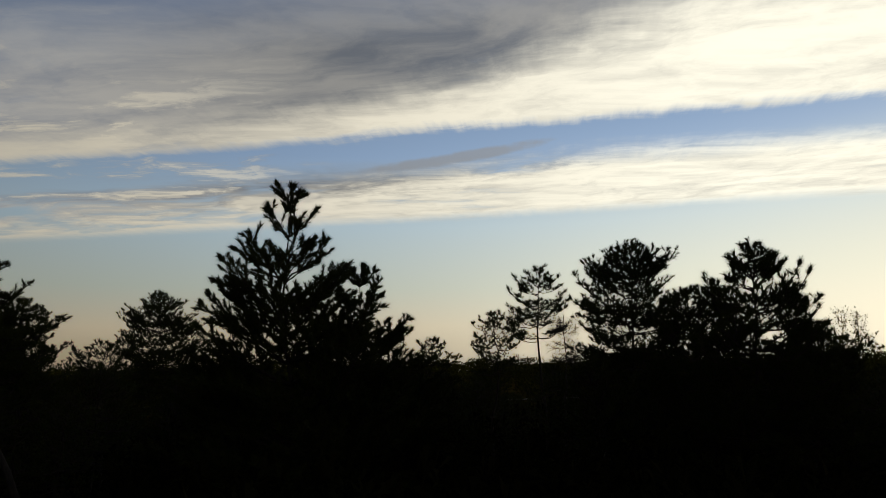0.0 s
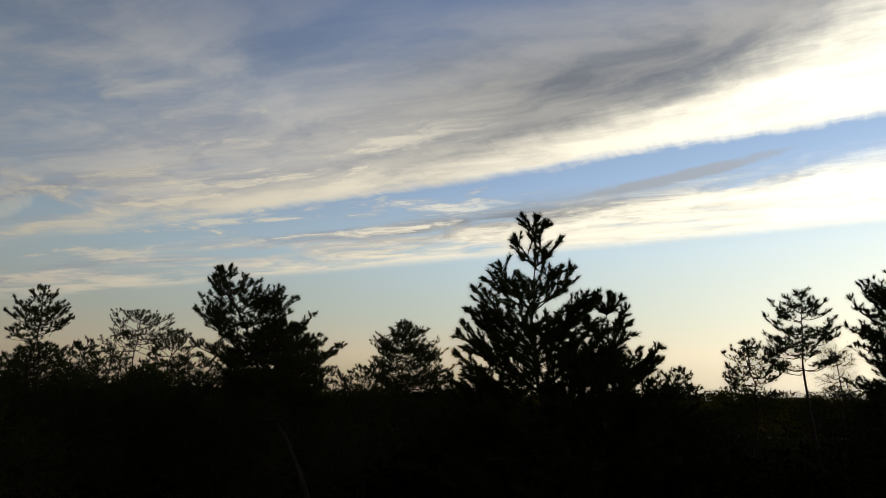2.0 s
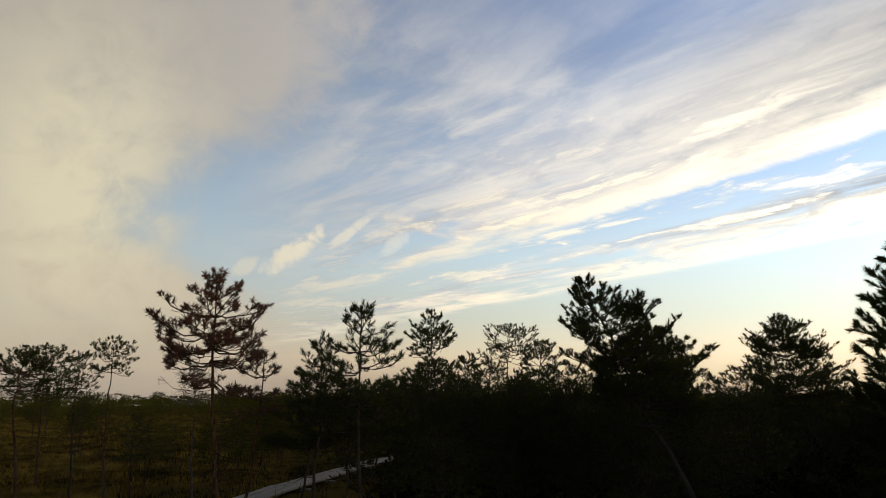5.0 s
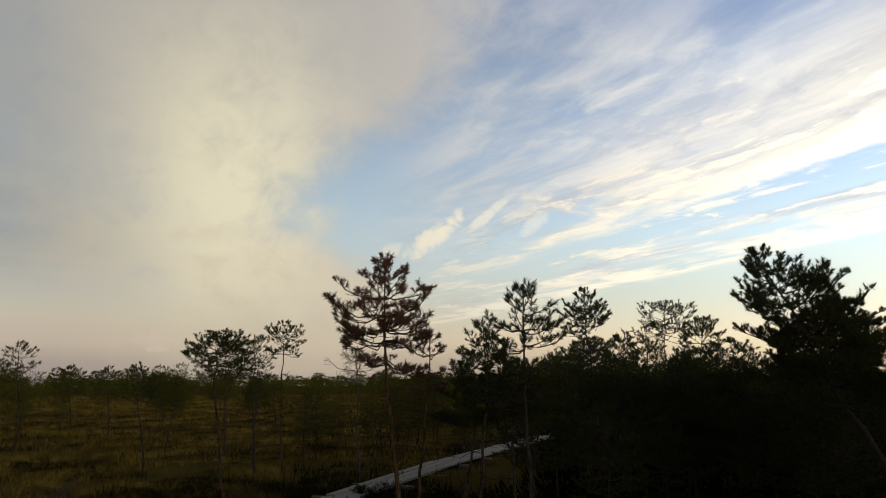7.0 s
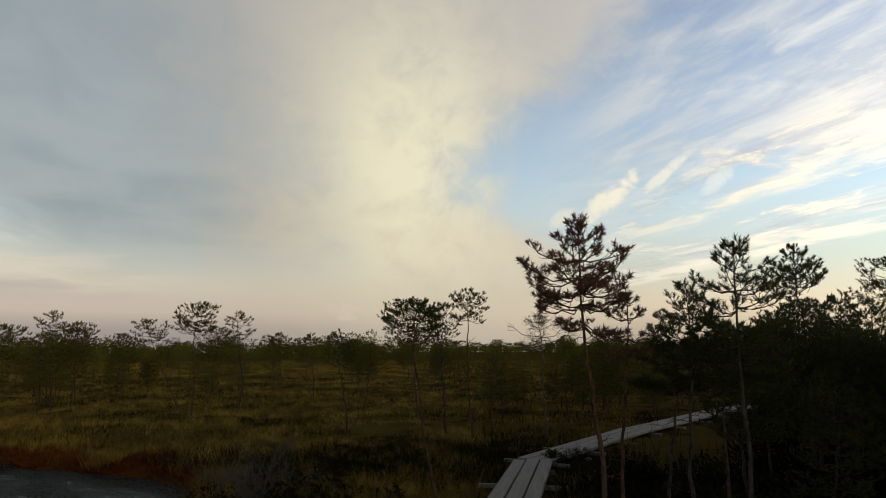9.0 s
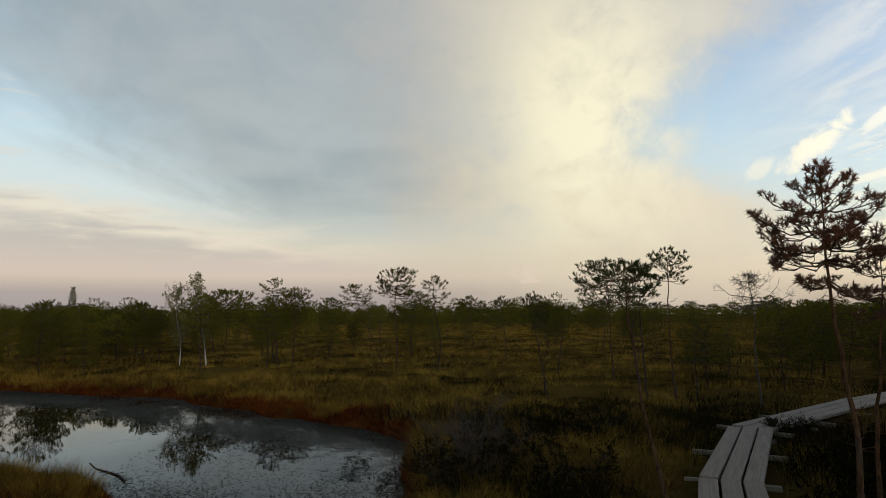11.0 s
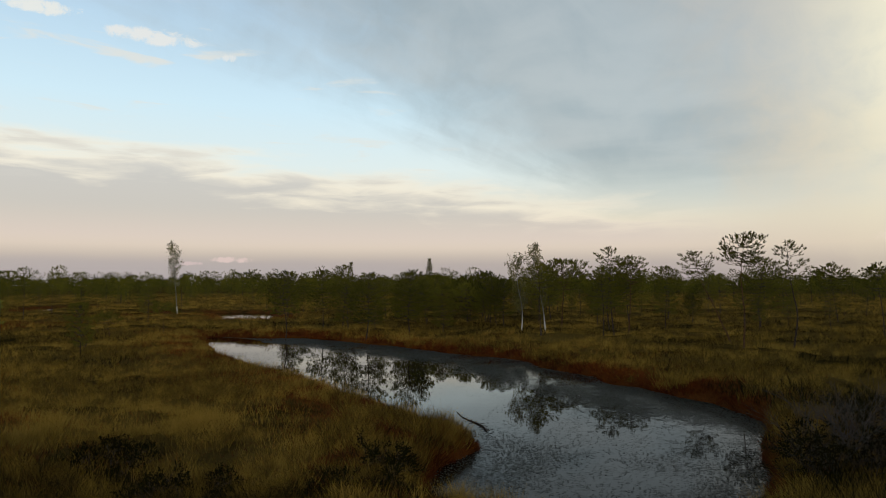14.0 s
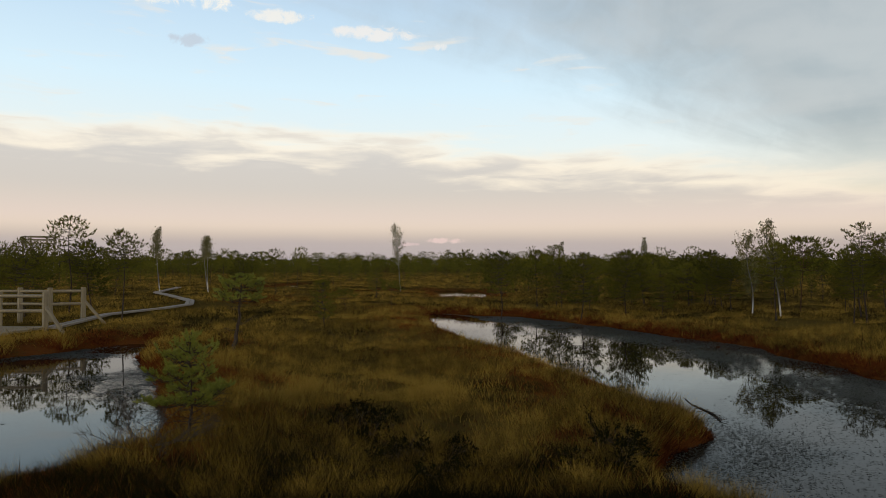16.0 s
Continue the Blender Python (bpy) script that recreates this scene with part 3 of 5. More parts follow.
def lookout_tower():
    """A timber lookout far behind the pines."""
    top = tagged(new("lookout_tower"), "distant timber lookout tower with a railed top deck", "tower")
    cx, cy, h, s = -36.5, -112.0, 4.7, 1.6
    for ax in (-s, s):
        for ay in (-s, s):
            timber("post", (cx + ax, cy + ay, 0), (cx + ax, cy + ay, h + 1.1), 0.22, POST_WOOD, top)
    for ay in (-s, s):
        for zz in (h + 1.0, h + 0.55, h, 2.3):
            timber("rail", (cx - s - 0.2, cy + ay, zz), (cx + s + 0.2, cy + ay, zz), 0.16, POST_WOOD, top)
    for ax in (-s, s):
        for zz in (h + 1.0, h + 0.55, h):
            timber("rail", (cx + ax, cy - s, zz), (cx + ax, cy + s, zz), 0.16, POST_WOOD, top)
    timber("brace", (cx - s, cy + s, 0.6), (cx + s, cy + s, 2.3), 0.14, POST_WOOD, top)
    timber("brace", (cx - s, cy + s, h), (cx + s, cy + s, 2.4), 0.14, POST_WOOD, top)
    bm = bmesh.new()
    bmesh.ops.create_cube(bm, size=1.0, matrix=Matrix.Translation((cx, cy, h - 0.25)) @ Matrix.Diagonal((2 * s, 2 * s, 0.12, 1)))
    part("deck", bm, GREY_WOOD, top)


lookout_tower()
mark = tagged(new("marker_post"), "pale square wooden marker post beside the boardwalk", "post")
timber("post", (-20.0, 19.8, 0.0), (-20.0, 19.8, 1.15), 0.16, POST_WOOD, mark)


# ---- trees ----
def shoot(needles, length, reach, width, r):
    """One pine shoot along +z: needles round an axis, each one thin sliver, most of them blunt."""
    t = r.random(needles) * 0.95 + 0.05
    a = r.random(needles) * 2 * math.pi
    tilt = np.radians(np.where(t > 0.85, 25, 58) + r.normal(0, 12, needles))
    base = np.stack([np.zeros(needles), np.zeros(needles), t * length], -1)
    out = np.stack([np.cos(a) * np.sin(tilt), np.sin(a) * np.sin(tilt), np.cos(tilt)], -1)
    side = np.stack([-np.sin(a), np.cos(a), np.zeros(needles)], -1)
    ln = reach * (0.75 + 0.4 * r.random(needles))[:, None]
    tip, half = base + out * ln, side * width / 2
    blunt = (r.random(needles) < 0.72)[:, None]
    a, b = np.where(blunt, tip - half, base - half), np.where(blunt, tip + half, base + half)
    return np.stack([a, b, np.where(blunt, base, tip)], 1).reshape(-1, 3)


def frames_of(axis, r):
    z = axis / (np.linalg.norm(axis, axis=1, keepdims=True) + 1e-9)
    ref = r.normal(size=z.shape)
    x = np.cross(ref, z)
    x /= np.linalg.norm(x, axis=1, keepdims=True) + 1e-9
    return np.stack([x, np.cross(z, x), z], 1)


def spread(template, at, axis, scale, r):
    """Copies of a template (k, 3) at points, along axes, joined into one array."""
    M = frames_of(axis, r)
    return (at[:, None, :] + np.einsum("kj,nji->nki", template, M) * scale[:, None, None]).reshape(-1, 3)


def bezier(points, n):
    """A smooth line through points."""
    P = [Vector(p) for p in points]
    P = [P[0] * 2 - P[1]] + P + [P[-1] * 2 - P[-2]]
    out = []
    seg = len(P) - 3
    for k in range(n):
        x = k / (n - 1) * seg
        i = min(int(x), seg - 1)
        t = x - i
        a, b, c, d = P[i:i + 4]
        out.append(0.5 * ((2 * b) + (c - a) * t + (2 * a - 5 * b + 4 * c - d) * t * t + (3 * b - a - 3 * c + d) * t ** 3))
    return out


# how each habit grows: whorls of limbs a metre of crown, rise of the limbs low and high in degrees, upward curl
HABITS = {
    "round": (8.5, 0, 42, 0.13),
    "sparse": (6.5, -4, 40, 0.13),
    "flat": (11.0, 4, 36, 0.10),
    "dead": (9.5, -8, 38, 0.10),
    "bare": (7.0, 2, 45, 0.22),
    "spruce": (11.0, -18, 40, 0.20),
    "bush": (8.0, 15, 60, 0.20),
}
SLOPES = {"round": 0.60, "sparse": 0.65, "flat": 0.18, "dead": 0.38, "bare": 0.4, "spruce": 2.0, "bush": 0.5}      # how fast the outline falls off from the tip


def crown_width(habit, s):
    """Half width of the crown at s, from its foot (0) to the top (1), as a share of the widest."""
    if habit == "dead":
        return 0.20 + 0.80 * math.sqrt(max(0.0, 1 - (1.9 * s - 0.80) ** 2))
    if habit in ("round", "bare"):
        return 0.14 + 0.88 * math.sqrt(max(0.0, 1 - (1.6 * s - 0.62) ** 2))
    if habit == "flat":
        return 0.30 + 0.80 * math.sqrt(max(0.0, 1 - (1.45 * s - 0.60) ** 2))
    if habit == "spruce":
        return 0.15 + 0.9 * (1 - s)
    if habit == "bush":
        return 0.5 + 0.5 * math.sin(math.pi * min(1, s * 0.9 + 0.1))
    return 0.18 + 0.82 * math.sqrt(max(0.0, 1 - (1.6 * s - 0.65) ** 2))


def young_pine(line, width, foot, far, r, pyr, dense):
    """Whorls of upswept limbs round an open leader, every twig sleeved in needles."""
    top = line[-1]
    zs = np.array([p.z for p in line])
    limbs, tips, axes = [], [], []

    def stem_at(z):
        k = int(np.clip(np.searchsorted(zs, z) - 1, 0, 16))
        return line[k].lerp(line[k + 1], min(1, max(0, (z - zs[k]) / max(1e-6, zs[k + 1] - zs[k]))))

    gap = 0.041 if far < 9 else 0.08

    def sleeve(p, q, e0, slim=0.18):
        ln = (q - p).length * (1 - e0)
        c = max(1, int(ln / gap + 0.5))
        d = (q - p).normalized()
        for x in range(c):
            tips.append(p.lerp(q, e0 + (1 - e0) * (x + 0.5 * pyr.random()) / c))
            axes.append((d + Vector((pyr.gauss(0, slim), pyr.gauss(0, slim), 0.08 + pyr.gauss(0, slim)))).normalized())

    size = max(1.0, width / 0.92)
    places = []
    d = 0.13 * size
    whorl = 0
    while top.z - d > foot:
        places += [(d + pyr.gauss(0, 0.012), int((5 if whorl < 2 else 8) * dense + 0.5), pyr.random() * 6.28)]
        if d > 0.65 * size:
            places += [(d + 0.12 * size + pyr.gauss(0, 0.04), int(8 * dense + 0.5), pyr.random() * 6.28)]
        d += ((0.19, 0.27)[whorl] if whorl < 2 else 0.25) * size
        whorl += 1
    for d, count, turn in places:
        for c in range(count):
            phi = turn + 6.283 * (c + pyr.gauss(0, 0.10)) / count
            L = width * min(0.95, 0.05 + 0.57 * d / size) * pyr.uniform(0.78, 1.12)
            rise = radians(max(8, 44 - 18 * d / size) + pyr.gauss(0, 6))
            p0 = stem_at(top.z - d)
            dh = Vector((math.cos(phi), math.sin(phi), 0))
            pts = [p0 + dh * (L * q * math.cos(rise) * (1 - 0.10 * q)) + Vector((0, 0, L * (q * math.sin(rise) + 0.10 * q * q)))
                   + Vector([pyr.gauss(0, 0.008) for _ in range(3)]) * (q > 0) for q in np.linspace(0, 1, 6)]
            bits = [tube(pts, np.linspace(0.004 + 0.009 * L, 0.003, 6), 4)]
            start = 0.35 if L > 0.25 else 0.1
            at = lambda q: pts[min(4, int(q * 5))].lerp(pts[min(4, int(q * 5)) + 1], q * 5 - min(4, int(q * 5)))
            for a in range(5):
                if (a + 1) / 5 > start:
                    sleeve(pts[a], pts[a + 1], max(0.0, start * 5 - a))
            for _ in range(3):
                tips.append(pts[5]), axes.append((pts[5] - pts[4]).normalized() + Vector([pyr.gauss(0, 0.3) for _ in range(3)]))
            q, sgn = max(0.28, 0.12 / L), pyr.choice((-1, 1))
            while q < 0.96 and L > 0.16:
                w0 = at(q)
                fwd = (at(min(1, q + 0.1)) - at(q - 0.05)).normalized()
                side = Vector((-fwd.y, fwd.x, 0)).normalized() * sgn
                sgn = -sgn
                tl = (0.44 * L * (1 - q) + 0.085) * pyr.uniform(0.75, 1.2)
                w1 = w0 + (fwd * 0.65 + side * pyr.uniform(0.45, 0.95) + Vector((0, 0, pyr.uniform(-0.15, 0.6)))).normalized() * tl
                bits.append(tube([w0, w0.lerp(w1, 0.5) - Vector((0, 0, 0.03 * tl)), w1], [0.0035, 0.003, 0.002], 3))
                sleeve(w0, w1, 0.15 if tl < 0.3 else 0.35)
                if tl > 0.22:
                    for sg in (-1, 1):
                        v0 = w0.lerp(w1, pyr.uniform(0.4, 0.8))
                        v1 = v0 + ((w1 - w0).normalized() * 0.8 + side * sg * 0.6 + Vector((0, 0, pyr.uniform(0.0, 0.5)))).normalized() * pyr.uniform(0.09, 0.14)
                        sleeve(v0, v1, 0.1)
                q += pyr.uniform(0.05, 0.085) / L
            limbs.append(bits)
    sleeve(top - Vector((0, 0, 0.13)), top, 0.0, 0.1)
    for _ in range(6):
        tips.append(top - Vector((0, 0, 0.03))), axes.append(Vector((pyr.gauss(0, 0.35), pyr.gauss(0, 0.35), 1)))
    at, ax = np.array([tuple(p) for p in tips]), np.array([tuple(p) for p in axes])
    tp = sprig(38, 0.042, 0.040, 0.0062, r)
    return limbs, spread(tp, at, ax, 0.85 + 0.35 * r.random(len(at)), r)


def sprig(needles, length, reach, width, r, low=22, high=62):
    """One pine shoot along +z: fine needles set round a short axis, the last of them in a tuft."""
    t = r.random(needles) ** 0.8
    a = r.random(needles) * 2 * math.pi
    tilt = np.radians(high + (low - high) * t + r.normal(0, 9, needles))
    base = np.stack([np.zeros(needles), np.zeros(needles), t * length], -1)
    out = np.stack([np.cos(a) * np.sin(tilt), np.sin(a) * np.sin(tilt), np.cos(tilt)], -1)
    turn = r.random(needles) * math.pi
    side = np.stack([-np.sin(a), np.cos(a), np.zeros(needles)], -1)
    side = side * np.cos(turn)[:, None] + np.cross(out, side) * np.sin(turn)[:, None]
    tip, half = base + out * (reach * (0.75 + 0.4 * r.random(needles)))[:, None], side * width / 2
    return np.stack([base - half, base + half, tip], 1).reshape(-1, 3)


def tree_parts(trunk, width, foot, habit, far, seed, dense=1.0, skew=(0.0, 0.0), thick=None, slope=None, bare_low=5):
    """Arrays of trunk, limbs and needles of one tree. trunk: points from the ground up; foot: height where the crown starts;
    far: metres from which it is seen, which sets how fine the needles are; skew: the side to which the lower limbs reach out."""
    r = np.random.default_rng(seed)
    pyr = random.Random(seed)
    line = bezier(trunk, 18)
    base, top = line[0], line[-1]
    H = top.z - base.z
    thick = thick or 0.006 + 0.0078 * H
    taper = 0.97 if habit == "young" else 0.9
    radii = [max(0.004, thick * (1 - taper * (i / 17) ** 0.9)) * (1.35 if i == 0 else 1.0) for i in range(18)]
    if far < 20:
        line = [p + Vector((pyr.gauss(0, 0.009), pyr.gauss(0, 0.009), 0)) for p in line]
    tv = tube(line, radii, 8 if far < 9 else 5)
    if habit == "young":
        return (tv, *young_pine(line, width, foot, far, r, pyr, dense))
    per_m, lo, hi, curl = HABITS[habit]
    slope = slope or SLOPES[habit]
    zs = np.array([p.z for p in line])
    span = max(0.25, top.z - foot)
    # spacing of the shoots; needles, length, reach and breadth of each
    gap, needles, ln, reach, breadth = ((0.034, 30, 0.036, 0.034, 0.0046) if far < 5 else (0.032, 30, 0.034, 0.032, 0.0052) if far < 9 else (0.045, 24, 0.044, 0.042, 0.0082) if far < 13.4
                                        else (0.075, 14, 0.055, 0.050, 0.0135) if far < 23 else (0.115, 8, 0.085, 0.075, 0.030) if far < 40 else (0.15, 6, 0.12, 0.11, 0.055))
    limbs, tips, axes = [], [], []
    twig = 0.0022 if far < 9 else 0.003

    def stem_at(z):
        k = int(np.clip(np.searchsorted(zs, z) - 1, 0, 16))
        return line[k].lerp(line[k + 1], min(1, max(0, (z - zs[k]) / max(1e-6, zs[k + 1] - zs[k]))))

    def jitter(s):
        return Vector((pyr.gauss(0, s), pyr.gauss(0, s), pyr.gauss(0, s)))

    def tuft(p, d):
        tips.append(p)
        axes.append((d + Vector((0, 0, 0.38)) + jitter(0.20)).normalized())

    def spray(p, d, L, bits, level):
        """A twig with shoots on both sides and one at its end."""
        q = p + d * L
        mid = p.lerp(q, 0.55) + jitter(0.05 * L) - Vector((0, 0, 0.05 * L))
        if far < 9 or (far < 16 and level):
            bits.append(tube([p, mid, q], [twig * 1.4, twig, twig * 0.8], 3))
        if habit == "dead" and pyr.random() < 0.30:
            return
        tuft(q, d)
        n = int(L / gap)
        w = Vector((-d.y, d.x, 0)).normalized() if abs(d.z) < 0.98 else Vector((1, 0, 0))
        for j in range(n):
            f = 1 - (j + pyr.uniform(0.5, 1.0)) / (n + 0.5) * (0.8 if habit != "dead" else 0.6)
            s = (-1) ** j
            e = (d * 0.6 + w * s * pyr.uniform(0.4, 1.0) + Vector((0, 0, pyr.uniform(0.0, 0.6)))).normalized()
            o = p.lerp(q, f)
            if level and L > 2.6 * gap:
                spray(o, e, L * (1 - 0.45 * f) * pyr.uniform(0.30, 0.55), bits, level - 1)
            else:
                tuft(o + e * gap * 0.5, e)

    step = 1.0 / per_m
    whorls = max(3, int(span / step + 0.5))
    turn = pyr.random() * 6.28
    for i in range(whorls):
        s = min(0.97, (i + pyr.uniform(0.0, 0.5)) / whorls)
        count = max(2, int((5.4 if i < whorls - 1 else 4.4) * dense + pyr.uniform(-0.6, 0.6) + 0.5))
        turn += 0.9 + pyr.gauss(0, 0.3)
        for c in range(count):
            phi = turn + 6.283 * (c + pyr.gauss(0, 0.16)) / count
            z = foot + s * span + pyr.gauss(0, 0.12 * step)
            p0 = stem_at(z)
            L = width * crown_width(habit, s) * (pyr.uniform(0.74, 1.04) if pyr.random() < 0.82 else pyr.uniform(0.35, 0.65))
            reach_out = 1 + (skew[0] * math.cos(phi) + skew[1] * math.sin(phi)) * (1.0 - 0.5 * s)
            L *= max(0.25, reach_out)
            rise = radians(lo + (hi - lo) * s ** 1.3 + pyr.gauss(0, 8))
            room = max(0.03, top.z - 0.045 - z)
            L = max(0.07, min(L, 1.25 * room / max(0.05, math.sin(rise) + curl + slope * math.cos(rise))))
            dh = Vector((math.cos(phi), math.sin(phi), 0))
            sway = Vector((-dh.y, dh.x, 0)) * pyr.gauss(0, 0.22)
            pts = [p0 + dh * (L * q * math.cos(rise)) + sway * (L * q * q) + Vector((0, 0, L * (q * math.sin(rise) - 0.12 * math.sin(math.pi * q) + curl * q * q))) + jitter(0.022 * L + 0.003) * (0 < q < 1)
                   for q in np.linspace(0, 1, 6)]
            bits = [tube(pts, np.linspace(0.0035 + 0.0095 * L, twig, 6), 4) if far < 9 else tube([pts[0], pts[3], pts[5]], [0.0035 + 0.0095 * L, 0.003 + 0.005 * L, twig], 3)]
            limbs.append(bits)
            at = lambda q: pts[min(4, int(q * 5))].lerp(pts[min(4, int(q * 5)) + 1], q * 5 - min(4, int(q * 5)))
            if habit == "bare":
                for _ in range(9):
                    q = pyr.uniform(0.2, 1.0)
                    w0 = at(q)
                    w1 = w0 + (dh * 0.6 + jitter(0.6)).normalized() * (0.4 * L * (1.1 - q) + 0.06)
                    bits.append(tube([w0, w0.lerp(w1, 0.5), w1], [twig, twig * 0.8, twig * 0.6], 3))
                    for _ in range(2):
                        w2 = w0.lerp(w1, pyr.uniform(0.3, 1))
                        bits.append(tube([w2, w2 + jitter(1).normalized() * 0.12], [twig * 0.8, twig * 0.5], 3))
                continue
            end = (pts[5] - pts[4]).normalized()
            tuft(pts[5], end)
            q, sgn = (0.38 if habit in ("round", "bush", "spruce") else 0.50) * pyr.uniform(0.7, 1.2), pyr.choice((-1, 1))
            while q < 0.98:
                fwd = (at(min(1, q + 0.12)) - at(max(0, q - 0.08))).normalized()
                side = Vector((-fwd.y, fwd.x, 0)).normalized() * sgn
                sgn = -sgn
                tl = (0.50 * L * (1.02 - q) + 0.9 * gap) * pyr.uniform(0.7, 1.15)
                spray(at(q), (fwd * 0.7 + side * pyr.uniform(0.35, 0.95) + Vector((0, 0, pyr.uniform(-0.05, 0.5)))).normalized(), tl, bits, 1)
                q += max(0.06, gap * pyr.uniform(0.8, 1.25) / L)
    # dead lower twigs left on the stem
    if far < 30 and habit not in ("bush", "spruce"):
        for _ in range(bare_low if far < 13.4 else 2):
            z = pyr.uniform(base.z + 0.45 * (foot - base.z), foot + 0.1 * span)
            p0 = stem_at(z)
            a = pyr.random() * 6.28
            d = Vector((math.cos(a), math.sin(a), pyr.uniform(-0.3, 0.35)))
            L = pyr.uniform(0.12, 0.34) * min(1.0, 1.6 * width + 0.3)
            p1, p2 = p0 + d * 0.5 * L + jitter(0.06 * L), p0 + d * L + Vector((0, 0, 0.15 * L))
            bits = [tube([p0, p1, p2], [twig * 1.8, twig * 1.2, twig * 0.7], 3)]
            for _ in range(4):
                w0 = p1.lerp(p2, pyr.random())
                bits.append(tube([w0, w0 + (d + jitter(0.7)).normalized() * 0.35 * L], [twig, twig * 0.5], 3))
            limbs.append(bits)
    if not tips:
        return tv, limbs, None
    if habit != "dead":
        for _ in range(5):
            tuft(top - Vector((0, 0, pyr.uniform(0.02, 0.05 + 1.2 * gap))), jitter(0.5) + Vector((0, 0, 0.8)))
    X, axis = np.array([tuple(p) for p in tips]), np.array([tuple(p) for p in axes])
    # no two shoots in one place
    cell = np.floor(X / (gap * 0.5)).astype(np.int64)
    key = (cell[:, 0] * 73856093) ^ (cell[:, 1] * 19349663) ^ (cell[:, 2] * 83492791)
    first = np.sort(np.unique(key, return_index=True)[1])
    X, axis = X[first], axis[first]
    tp = sprig(needles, ln, reach, breadth, r) if habit != "dead" else sprig(30, 0.028, 0.036, 0.0054, r, 30, 95)
    return tv, limbs, spread(tp, X, axis, 0.75 + 0.45 * r.random(len(X)), r)


def joined(bits):
    off, vs, fs = 0, [], []
    for V, F in bits:
        vs.append(V), fs.append(F + off)
        off += len(V)
    return np.concatenate(vs), np.concatenate(fs)


def tree(name, trunk, width, foot, habit, far, seed, label, category="tree", needles=None, wood=None, group="", **more):
    """A tree as one thing: trunk, limbs and crown."""
    tv, lb, lv = tree_parts(trunk, width, foot, habit, far, seed, **more)
    base = np.array(tuple(trunk[0]))
    top = new(name)
    top.location = Vector(trunk[0])
    wood = wood or BARK
    child("trunk", mesh_np("trunk", tv[0] - base, tv[1], wood, True), top)
    if far < 7:
        for bits in lb:
            V, F = joined(bits)
            child("limb", mesh_np("limb", V - base, F, wood, True), top)
    else:
        V, F = joined([q for bits in lb for q in bits])
        tagged(child("branchwork", mesh_np("branchwork", V - base, F, wood, True), top), kind="stuff")
    # distant crowns take the needle colour with the light painted in
    if lv is not None:
        child("crown", mesh_np("crown", lv - base, np.arange(len(lv)).reshape(-1, 3), needles or (PINE if far < 18 else LIT_FAR_PINE)), top)
    return tagged(top, label, category, group)


def up(bx, by, tx, ty, tz, bend=0.0, seed=0):
    """A nearly straight stem from the bog to (tx, ty, tz), with a slight bow."""
    r = random.Random(seed)
    z0 = float(ground_z(np.array([bx]), np.array([by]))[0]) - 0.05
    a, b = Vector((bx, by, z0)), Vector((tx, ty, tz))
    d = (b - a).length * 0.02
    j = lambda: Vector((r.gauss(0, d) + bend, r.gauss(0, d), 0))
    return [a, a.lerp(b, 0.35) + j(), a.lerp(b, 0.7) + j(), b]


tree("pine_tree", up(-0.73, 4.98, -0.78, 4.98, 3.35, 0, 0), 1.14, 0.25, "young", 5.0, 100, "bushy young pine with upswept dense dark shoots", dense=1.05)
tree("pine_tree", up(-0.25, 5.32, -0.26, 5.32, 2.78, 0, 1), 1.23, 0.25, "young", 5.4, 101, "bushy young pine with upswept dense dark shoots", dense=1.6)
tree("pine_tree", up(-3.76, 11.98, -3.91, 11.93, 3.36, 0, 2), 0.82, 1.50, "round", 12.6, 102, "stunted bog pine with a dense rounded dark crown", dense=1.4)
tree("pine_tree", up(0.55, 8.70, 0.60, 8.69, 2.38, 0, 3), 0.34, 1.50, "round", 8.8, 103, "stunted bog pine with a dense rounded dark crown")
tree("pine_tree", up(-1.36, 6.33, -1.43, 6.31, 2.21, 0, 4), 0.33, 0.25, "young", 6.5, 104, "bushy young pine with upswept dense dark shoots")
tree("pine_tree", up(1.30, 8.20, 1.26, 8.20, 2.67, 0, 5), 0.34, 1.87, "round", 8.4, 105, "slender bog pine with a dark tufted crown on a bare stem")
tree("pine_tree", up(1.72, 7.72, 1.80, 7.70, 3.15, 0, 6), 0.42, 2.29, "round", 8.0, 106, "slender bog pine with a dark tufted crown on a bare stem")
tree("pine_tree", up(2.25, 6.29, 2.36, 6.24, 3.18, 0, 7), 0.61, 1.38, "round", 6.8, 107, "stunted bog pine with a dense rounded dark crown", dense=1.5)
tree("pine_tree", up(2.13, 4.05, 2.26, 3.99, 2.73, 0, 8), 0.47, 1.30, "round", 4.7, 108, "stunted bog pine with a dense rounded dark crown", dense=1.9, slope=0.9)
tree("pine_tree", up(2.78, 4.27, 2.84, 4.24, 2.15, 0, 9), 0.42, 1.54, "round", 5.2, 109, "stunted bog pine with a dense rounded dark crown")
tree("pine_tree", up(2.28, 4.95, 2.24, 4.92, 2.55, 0, 11), 0.42, 1.10, "round", 5.5, 111, "stunted bog pine with a dense rounded dark crown", dense=1.7)
tree("pine_tree", up(2.70, 4.20, 2.72, 4.15, 2.22, 0, 12), 0.40, 0.80, "round", 5.0, 112, "low bushy bog pine leaning among taller pines", dense=1.5)
tree("pine_tree", up(1.92, 7.23, 1.93, 7.23, 2.53, 0, 10), 0.21, 2.02, "bare", 7.6, 110, "dead leafless bog pine with fine bare twigs", wood=BARK_GREY)
tree("pine_tree", up(-4.41, 8.83, -4.54, 8.77, 2.90, 0, 13), 0.50, 1.63, "round", 10.0, 113, "stunted bog pine with a dense rounded dark crown")
